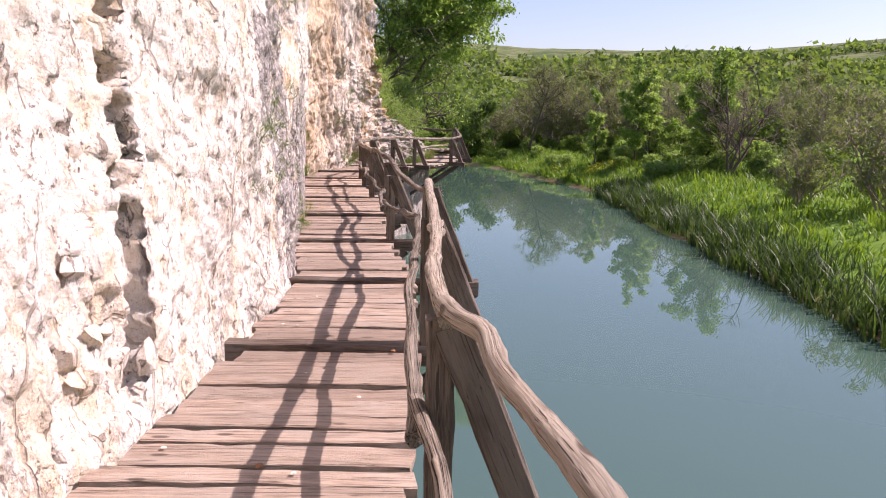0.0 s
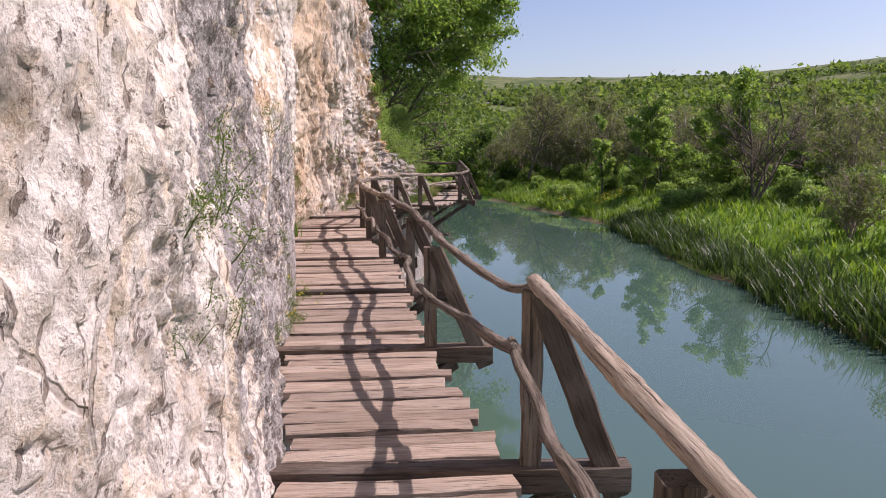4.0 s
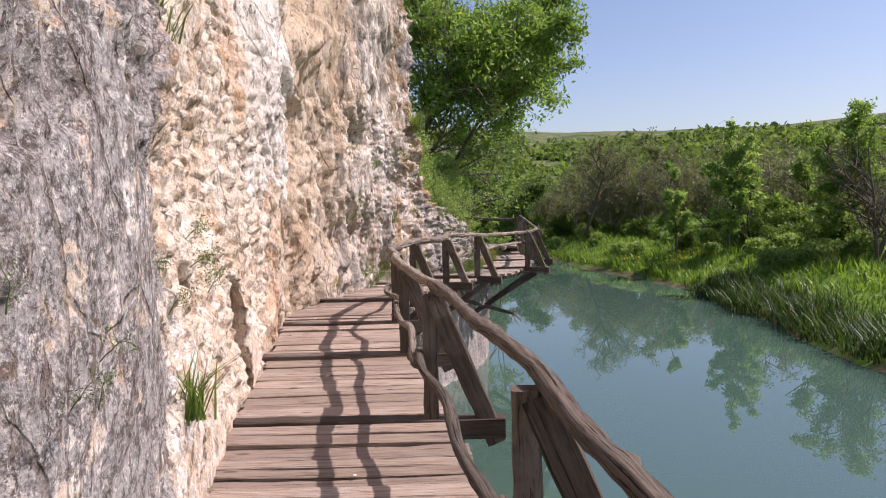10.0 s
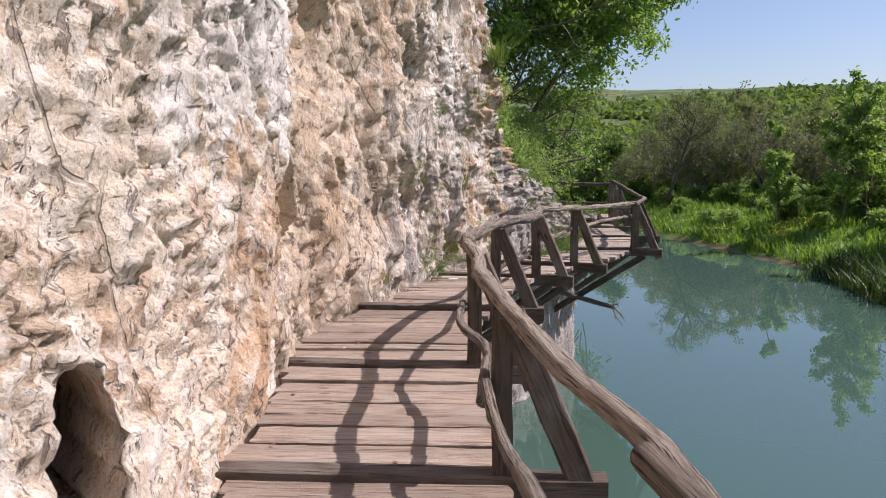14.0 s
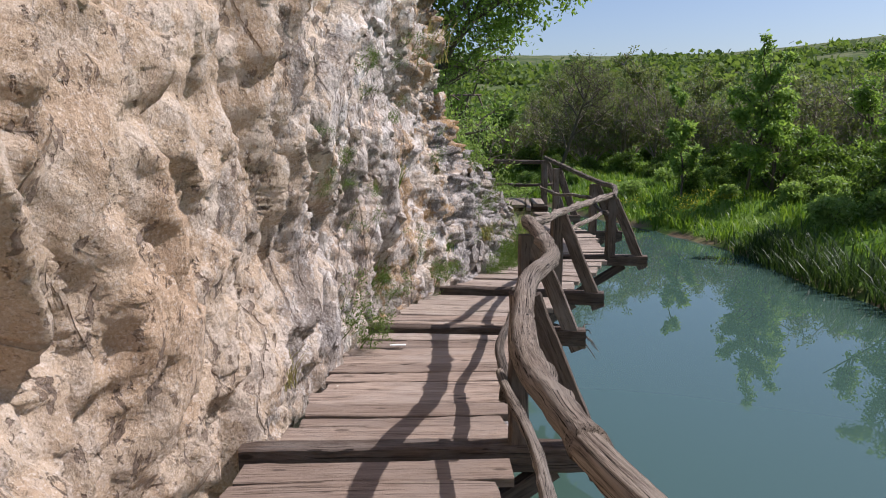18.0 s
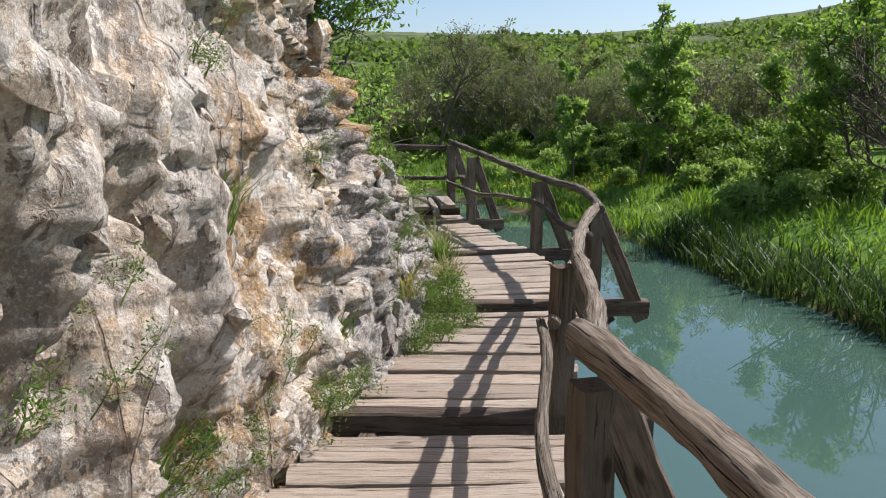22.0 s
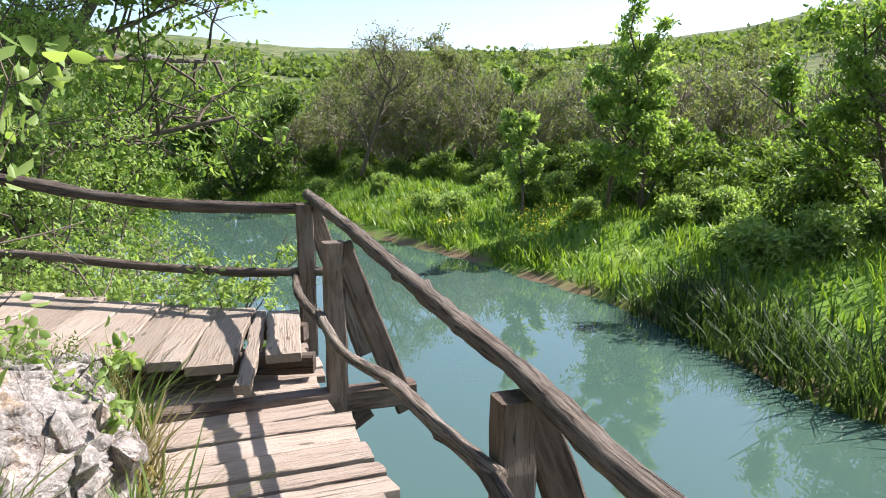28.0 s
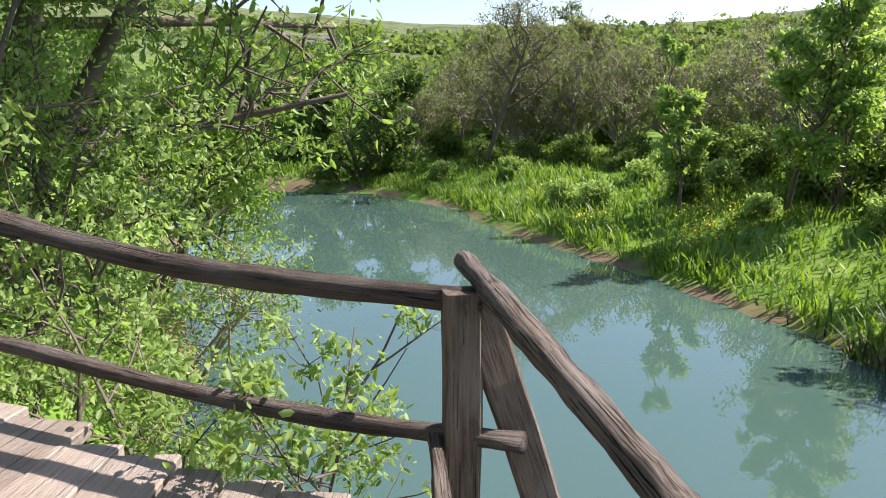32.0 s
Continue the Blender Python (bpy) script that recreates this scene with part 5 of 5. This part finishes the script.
copies(thick, [(14.9, 51.6, 0.8), (12.0, 54.4, 0.6), (15.8, 48.6, 0.95), (18.2, 50.0, 1.0), (18.8, 36.0, 0.9), (15.8, 57.0, 0.9), (18.0, 59.5, 1.0), (21.5, 53, 1.1), (21.5, 33.5, 1.1), (9.4, 71.4, 0.7), (22.5, 44.5, 1.2), (20.0, 30.0, 1.0), (6.6, 72.4, 0.8), (11.4, 64.6, 0.7), (13.6, 63.4, 0.75), (15.9, 60.8, 0.8), (9.8, 66.2, 0.6), (17.2, 53.2, 0.8), (12.8, 62.0, 0.5), (-1.0, 77.5, 1.0), (-9, 83, 1.2), (8.0, 66.9, 0.55), (12.0, 72.5, 0.9), (15.5, 69.5, 1.0), (19.5, 66, 1.1), (14.5, 77, 1.1), (5.6, 79, 1.0), (23, 64, 1.2), (27, 56, 1.3), (14.3, 47.2, 0.6)], "dense bushes of the far bank")


FLOWER = plain("buttercup_petal", (0.72, 0.60, 0.04), 0.6, 20, 0.2)


def blades(points, height, width, seed, bend=0.35, uneven=0.0):
    """Upright blades of reed or grass, each a bent strip of two quads."""
    r = np.random.RandomState(seed)
    n = len(points)
    az = r.uniform(0, 2 * np.pi, n)
    out = np.stack([np.cos(az), np.sin(az), 0 * az], -1)
    side = np.stack([-np.sin(az), np.cos(az), 0 * az], -1)
    h = height * r.uniform(0.55, 1.15, (n, 1)) * (1 + uneven * fbm(points[:, :1] * 0.8, points[:, 1:2] * 0.8, 3, seed + 9))
    b = bend * r.uniform(0.2, 1.6, (n, 1)) * h
    up = np.array([[0, 0, 1.0]])
    mid, tip = points + up * h * 0.6 + out * b * 0.35, points + up * h + out * b
    w = width * r.uniform(0.7, 1.3, (n, 1))
    v = np.stack([points - side * w, points + side * w, mid + side * w * 0.8, mid - side * w * 0.8, tip + side * w * 0.12, tip - side * w * 0.12], 1).reshape(-1, 3)
    k = np.arange(n)[:, None] * 6
    f = np.concatenate([k + [[0, 1, 2, 3]], k + [[3, 2, 4, 5]]])
    return v, f


def scattered(x0, x1, y0, y1, n, seed, keep):
    r = np.random.RandomState(seed)
    x, y = r.uniform(x0, x1, n), r.uniform(y0, y1, n)
    d, side = river_distance(x, y)
    ok = keep(x, y, d - HALF, side, r)
    x, y = x[ok], y[ok]
    return np.stack([x, y, ground(x, y) - 0.03], -1)


def build_reeds():
    p = scattered(7, 15, 6, 48, 90000, 3, lambda x, y, d, s, r: (s > 0) & (d > 0.05 + 0.25 * vnoise(x * 0.6, y * 0.6, 2)) & (d < 2.9) & (r.uniform(0, 1, len(x)) < 0.42 * smooth(2.7, 0.6, d)) & ((y < 42.5) | (r.uniform(0, 1, len(x)) < 0.02)))
    tagged(new("reeds", mesh_np("reeds", *blades(p, 0.64, 0.02, 5, 0.7, 0.4), REED)), "tall green reeds along the river edge", "reeds", kind="stuff")
    p = scattered(-16, 24, 4, 86, 150000, 4, lambda x, y, d, s, r: (s > 0) & (d > 0.15) & (d < 15) & ((d > 2.0) | (y > 42)) & (r.uniform(0, 1, len(x)) < 0.9 * smooth(15, 5, d)))
    q = scattered(7.6, 13, 49, 60, 1500, 14, lambda x, y, d, s, r: (s > 0) & (d > 0.4) & (d < 5) & (vnoise(x * 0.35, y * 0.35, 77) > 0.1))
    q[:, 2] += 0.24
    tagged(new("buttercups", mesh_np("buttercups", *leaf_cloud(q, 0.05, 900, 0.06, 15, -0.4, 0.5, 0.9), FLOWER)), "yellow buttercups dotted over the meadow", "flowers", kind="stuff")
    e = scattered(-14, 14, 41, 84, 90000, 24, lambda x, y, d, s, r: (s > 0) & (d > 0.35) & (d < 1.5) & (y > 46) & (vnoise(x * 0.5, y * 0.5, 78) > -0.25))
    tagged(new("bank_grass", mesh_np("bank_grass", *blades(e, 0.45, 0.03, 26, 0.6, 0.45), GRASS)), "tall rank grass along the water's edge", "grass", kind="stuff")
    tagged(new("grass", mesh_np("grass", *blades(p, 0.36, 0.028, 6, 0.7, 0.6), GRASS)), "lush bright green meadow grass", "grass", kind="stuff")


build_reeds()


def build_scrub():
    """Bushes too far off to count, over the hills."""
    r = np.random.RandomState(8)
    n = 17000
    az = np.radians(r.uniform(-40, 66, n))
    dist = 62 * (285 / 62.0) ** r.uniform(0, 1, n)
    x, y = np.sin(az) * dist, 20 + np.cos(az) * dist
    d, side = river_distance(x, y)
    ok = (d > HALF + 6) & (fbm(x * 0.03, y * 0.03, 3, 5) > -0.5 + 0.2 * smooth(160, 330, dist))
    x, y, dist = x[ok], y[ok], dist[ok]
    n, k = len(x), 16
    size = r.uniform(0.5, 1.3, n) * (0.8 + dist / 140)
    c = np.stack([x, y, ground(x, y) + size * 0.3], -1)
    cc = np.repeat(c, k, 0) + r.normal(0, 0.42, (n * k, 3)) * np.repeat(size, k)[:, None] * np.array([1.25, 1.25, 0.75])
    a, b = r.normal(0, 1, (n * k, 3)), r.normal(0, 1, (n * k, 3))
    L = (np.repeat(size, k) * 0.36)[:, None]
    a, b = a / np.linalg.norm(a, axis=1)[:, None] * L, b / np.linalg.norm(b, axis=1)[:, None] * L * 0.8
    v = np.stack([cc - a, cc - b, cc + a, cc + b], 1).reshape(-1, 3)
    tagged(new("hill_scrub", mesh_np("hill_scrub", v, np.arange(n * k * 4).reshape(-1, 4), LEAF_SCRUB)), "distant green scrub over the hillsides", "scrub", kind="stuff")


def build_far_rocks():
    r = np.random.RandomState(5)
    pieces = []
    for k in range(46):
        az, dist = radians(r.uniform(-6, 7)), r.uniform(215, 250)
        x, y = math.sin(az) * dist, 20 + math.cos(az) * dist
        bm = bmesh.new()
        bmesh.ops.create_icosphere(bm, subdivisions=2, radius=1.0)
        sx, sz = r.uniform(1.5, 4.0), r.uniform(0.6, 1.3)
        v = np.array([[c.co.x * sx, c.co.y * 1.2, c.co.z * sz] for c in bm.verts]) * r.uniform(0.75, 1.2, (len(bm.verts), 1)) + (x, y, float(ground(x, y)) + 0.3)
        pieces.append((v, np.array([[w.index for w in f.verts] for f in bm.faces])))
        bm.free()
    tagged(new("far_rocks", mesh_np("far_rocks", *joined(pieces), FAR_STONE)), "band of grey rock showing on the far hillside", "rocks", kind="stuff")


FAR_STONE = plain("far_stone", (0.13, 0.125, 0.118), 0.9, 0.8, 0.4)
build_far_rocks()
LEAF_SCRUB = foliage("scrub_leaf", (0.10, 0.165, 0.04), (0.24, 0.32, 0.095), 0.7)
build_scrub()

# ---- plants in the rock and small things on the boards ----
TUFT = foliage("herb_leaf", (0.09, 0.16, 0.035), (0.22, 0.30, 0.08))
DRY = foliage("dry_grass", (0.25, 0.22, 0.11), (0.42, 0.37, 0.2))
PETAL = plain("yellow_petal", (0.75, 0.58, 0.03), 0.6, 20, 0.2)
cliff_ob = bpy.data.objects["cliff"]


def rock_at(y, z):
    """The place of the rock face at that height."""
    i = int(round((y - CLIFF_GRID["y0"]) / CLIFF_GRID["step"]))
    j = int(np.argmin(np.abs(CLIFF_GRID["us"] - z)))
    return Vector((float(CLIFF_GRID["x"][i, j]), y, float(CLIFF_GRID["z"][i, j])))


def tuft(name, at, label, size, count, material, seed, kind="herb", flowers=0):
    """A small plant rooted in the rock: stems, leaves, now and then flowers."""
    r = np.random.RandomState(seed)
    top = tagged(new(name), label, "plant")
    if kind == "grass":
        p = r.normal(0, 0.035, (count, 3)) * size * 5
        p[:, 2] = -0.02
        v, f = blades(p, size, size * 0.018, seed, 0.9)
        part("foliage", mesh_np("foliage", v, f, material), top)["kind"] = "stuff"
    else:
        pieces, tips = skeleton(size * 0.72, seed, 0.75, 2, 8, (0.7, 0), size * 0.012, (5, 4), 0.2, 0.1, 0.55)
        part("stem", mesh_np("stem", *joined(pieces), material), top)["kind"] = "stuff"
        part("foliage", mesh_np("foliage", *leaf_cloud(tips, size * 0.08, count * 7, size * 0.058, seed, 0.0, 0, 0.35), material), top)["kind"] = "stuff"
        if flowers:
            part("blossom", mesh_np("blossom", *leaf_cloud(tips[tips[:, 2] > np.median(tips[:, 2])], size * 0.06, flowers, size * 0.09, seed + 1, -0.5, 0, 0.9), PETAL), top, "yellow flowers")
    top.location = at
    return top


GREEN, GRASSY = "small green herb rooted in the cliff", "tuft of wild grass growing from the rock"
for k, (y, z, s, kind, n) in enumerate([
        (6.15, 1.55, 0.26, "herb", 160), (6.25, 1.25, 0.2, "herb", 110), (6.9, 1.6, 0.2, "herb", 110), (6.3, 2.75, 0.2, "herb", 90), (7.1, 2.7, 0.2, "herb", 110), (9.3, 0.3, 0.22, "herb", 160), (9.1, 1.9, 0.26, "herb", 120),
        (10.2, 0.35, 0.26, "herb", 200), (10.1, 1.0, 0.2, "herb", 110), (11.0, 1.35, 0.16, "herb", 80), (12.9, 1.35, 0.22, "herb", 300), (12.75, 0.6, 0.26, "grass", 90), (13.6, 2.9, 0.3, "grass", 70), (13.9, 2.6, 0.4, "grass", 90),
        (22.7, 1.7, 0.2, "herb", 260), (22.9, 1.45, 0.18, "herb", 180), (23.6, 2.4, 0.26, "herb", 150), (23.9, 1.2, 0.24, "herb", 150), (24.6, 1.9, 0.22, "herb", 130), (24.9, 1.15, 0.28, "grass", 90), (25.2, 0.6, 0.22, "herb", 140),
        (25.4, 2.6, 0.3, "herb", 160), (25.8, 1.5, 0.22, "herb", 130), (26.0, 3.2, 0.45, "grass", 120), (26.3, 2.5, 0.45, "grass", 120), (24.35, 0.15, 0.36, "grass", 120), (24.9, 0.12, 0.36, "herb", 240), (25.45, 0.12, 0.38, "herb", 280),
        (26.1, 0.3, 0.26, "grass", 90), (26.6, 0.75, 0.26, "herb", 150), (26.9, 0.3, 0.25, "grass", 90), (27.4, 0.9, 0.24, "herb", 140), (27.2, 0.45, 0.22, "herb", 120), (28.0, 0.7, 0.28, "grass", 100), (28.4, 0.35, 0.26, "herb", 170),
        (28.9, 0.75, 0.26, "herb", 150), (29.4, 0.4, 0.3, "grass", 110), (30.0, 0.55, 0.26, "herb", 150), (30.6, 0.3, 0.26, "grass", 100), (21.9, 0.2, 0.22, "grass", 60), (23.2, 0.2, 0.42, "herb", 200)]):
    tuft("herb" if kind == "herb" else "grass_tuft", rock_at(y, z), GREEN if kind == "herb" else GRASSY, s, n, TUFT if kind == "herb" or k % 3 else DRY, 200 + k, kind)
for k, (y, z) in enumerate([(9.9, 0.28), (10.35, 0.22), (10.6, 0.3), (11.0, 0.25), (9.35, 0.45)]):
    tuft("yellow_flower", rock_at(y, z), "tiny yellow-flowered plant at the foot of the cliff", 0.15, 60, TUFT, 300 + k, "herb", 26)
# herbs and grass on top of the low outcrop
for k, (y, z, s) in enumerate([(26.9, 1.75, 0.4), (27.3, 1.6, 0.36), (27.5, 2.0, 0.45), (27.9, 1.7, 0.4), (28.3, 1.55, 0.34), (28.4, 2.0, 0.45), (28.9, 1.5, 0.36), (29.4, 1.35, 0.34), (29.2, 1.8, 0.42), (27.0, 1.15, 0.26), (27.8, 1.0, 0.24), (28.6, 0.9, 0.24)]):
    tuft("grass_tuft" if k % 3 == 2 else "herb", rock_at(y, z), GRASSY if k % 3 == 2 else GREEN, s, 200, TUFT, 500 + k, "grass" if k % 3 == 2 else "herb")
# lush herbs along the inner edge of the boards
for k, (y, dx, s) in enumerate([(26.9, 0.0, 0.4), (27.25, 0.03, 0.46), (27.6, 0.05, 0.52), (27.95, 0.04, 0.5), (28.3, 0.05, 0.46), (28.7, 0.02, 0.36), (29.4, 0.0, 0.34), (30.2, 0.0, 0.34), (30.9, -0.02, 0.32), (31.5, -0.05, 0.36), (32.1, -0.1, 0.4), (32.7, -0.15, 0.42)]):
    tuft("herb", (float(left(y)) + dx - 0.05, y, float(deck(y)) - 0.05), "lush green herb at the edge of the boards", s, 420 if s > 0.44 else 240, TUFT, 400 + k)
for k, (y, s) in enumerate([(29.0, 0.32), (30.0, 0.4), (30.5, 0.4), (31.1, 0.38), (31.8, 0.42), (32.4, 0.45), (32.9, 0.4)]):
    tuft("grass_tuft", (float(left(y)) + 0.02, y, float(deck(y)) - 0.04), "long grass blades bending over the boards", s, 130, TUFT if k % 2 else DRY, 440 + k, "grass")

# broken stones standing out of the rock face
def stone_mesh(seed, squash):
    r = np.random.RandomState(seed)
    bm = bmesh.new()
    for p in r.normal(0, 1, (17, 3)):
        p = p / np.linalg.norm(p) ** 0.8 * r.uniform(0.8, 1.0)
        bm.verts.new(p * squash)
    bmesh.ops.convex_hull(bm, input=bm.verts[:])
    bmesh.ops.delete(bm, geom=[v for v in bm.verts if not v.link_faces], context="VERTS")
    return from_bm("stone", bm, ROCK)


def build_stones():
    r = random.Random(77)
    shapes = [stone_mesh(500 + k, np.array([0.55, r.uniform(0.8, 1.3), r.uniform(0.6, 1.2)])) for k in range(14)]
    spots = []
    for _ in range(16):
        z = r.uniform(0.2, 2.4)
        spots.append((3.9 + 0.2 * (z - 1.1) + r.gauss(0, 0.04), z, r.uniform(0.05, 0.10)))
    for _ in range(12):
        spots.append((r.uniform(3.35, 3.9), r.uniform(0.15, 1.0), r.uniform(0.06, 0.14)))
    for _ in range(270):
        y = r.uniform(22.6, 32.4)
        top = float(np.interp(y, TOP_Y, TOP_Z))
        spots.append((y, r.uniform(-0.05, min(top, 2.8)), r.choice((0.04, 0.06, 0.08, 0.11, 0.14)) * (0.8 if y < 25 else 1)))
    for y, z, s in spots:
        p = rock_at(y, z)
        if p.x - float(left(y)) > 0.1:
            continue
        ob = part("stone", r.choice(shapes), cliff_ob)
        ob.matrix_world = Matrix.Translation(p - Vector((s * 0.12, 0, 0))) @ Euler((r.uniform(-0.5, 0.5), r.uniform(-0.4, 0.4), r.uniform(-0.4, 0.4))).to_matrix().to_4x4() @ Matrix.Scale(s, 4)


build_stones()
for k, (x, y, z, s) in enumerate([(-1.82, 33.35, -0.24, 0.44), (-1.6, 32.75, -0.4, 0.36), (-2.35, 33.9, -0.12, 0.36)]):
    bm = bmesh.new()
    bmesh.ops.create_icosphere(bm, subdivisions=5, radius=1.0)
    v = np.array([c.co[:] for c in bm.verts])
    f = np.array([[w.index for w in q.verts] for q in bm.faces])
    bm.free()
    e, g, tilt = cells(v[:, 0] * 2.2 + v[:, 2] + k * 7, v[:, 1] * 2.2 - v[:, 2], 60 + k)
    v = v * (0.85 + 0.22 * g + 0.12 * fbm(v[:, 0] * 5 + v[:, 2] * 3, v[:, 1] * 5 + k, 4, 63))[:, None] * (1.0, 0.85, 0.72) * s
    rock = tagged(new("boulder", mesh_np("boulder", v, f, ROCK)), "weathered grey limestone boulder beside the platform boards", "rock")
    rock.location = (x, y, z)
for k, (x, y, s) in enumerate([(-1.15, 31.9, 0.36), (-1.0, 32.3, 0.34), (-1.3, 32.4, 0.4), (-1.1, 32.75, 0.36), (-1.5, 32.9, 0.42), (-1.35, 33.25, 0.38), (-1.75, 33.1, 0.4), (-1.0, 31.3, 0.36), (-2.0, 33.9, 0.42), (-2.2, 34.1, 0.4), (-1.35, 32.9, 0.3), (-1.95, 33.6, 0.34)]):
    tuft("herb", (x, y, 0.05), "lush green herb among the rocks by the platform", s, 320, TUFT, 470 + k)

# dead log caught under the walk, with frayed roots at its end
snag = tagged(new("dead_log"), "dark dead log with frayed roots wedged under the boardwalk", "log")
part("stem", log("stem", [(-1.7, 27.5, -0.75), (-0.9, 27.7, -1.0), (-0.06, 27.85, -1.26)], 0.05, 0.045, DARK_LOG, 95, 0.02), snag)
r = random.Random(31)
for k in range(9):
    a = Vector((-0.08, 27.85, -1.25))
    b = a + Vector((r.uniform(0.05, 0.3), r.uniform(-0.25, 0.25), r.uniform(-0.4, 0.08)))
    m = (a + b) / 2 + Vector((r.uniform(-0.05, 0.05), r.uniform(-0.05, 0.05), r.uniform(-0.02, 0.06)))
    part("root", log("root", [tuple(a), tuple(m), tuple(b)], 0.014, 0.004, DARK_LOG, 96 + k, 0.01, 14), snag)

# bits lying on the boards
LITTER = plain("dry_leaf", (0.22, 0.10, 0.05), 0.8, 30)
PAPER = plain("white_paper", (0.8, 0.8, 0.78), 0.7, 8, 0.05)


def crumb(name, at, label, category, size, material, seed):
    r = random.Random(seed)
    bm = bmesh.new()
    bmesh.ops.create_icosphere(bm, subdivisions=1, radius=size)
    for v in bm.verts:
        v.co = Vector((v.co.x * r.uniform(0.6, 1.4), v.co.y * r.uniform(0.6, 1.4), v.co.z * r.uniform(0.25, 0.5)))
    tagged(new(name, from_bm(name, bm, material)), label, category).location = at


def build_litter():
    r = random.Random(12)
    for k in range(26):
        y = r.uniform(2.5, 31)
        f = r.random() ** 2 * 0.8
        x = float(left(y) * (1 - f) + right(y) * f) + 0.12
        crumb("dry_leaf" if k % 2 else "pebble", (x, y, float(deck(y)) + 0.012), "curled brown leaf lying on the boards" if k % 2 else "pale limestone crumb lying on the boards", "leaf" if k % 2 else "stone", r.uniform(0.01, 0.022), LITTER if k % 2 else STONE, k)
    bm = bmesh.new()
    bmesh.ops.create_cube(bm, size=1.0)
    bmesh.ops.scale(bm, verts=bm.verts, vec=(0.13, 0.03, 0.01))
    bmesh.ops.bevel(bm, geom=bm.edges[:], offset=0.003, segments=1, affect="EDGES")
    tagged(new("paper_scrap", from_bm("paper_scrap", bm, PAPER)), "folded white paper scrap on the boards", "litter").location = (-2.68, 23.28, 0.014)


STONE = plain("pale_stone", (0.62, 0.55, 0.45), 0.9, 30, 0.25)
build_litter()
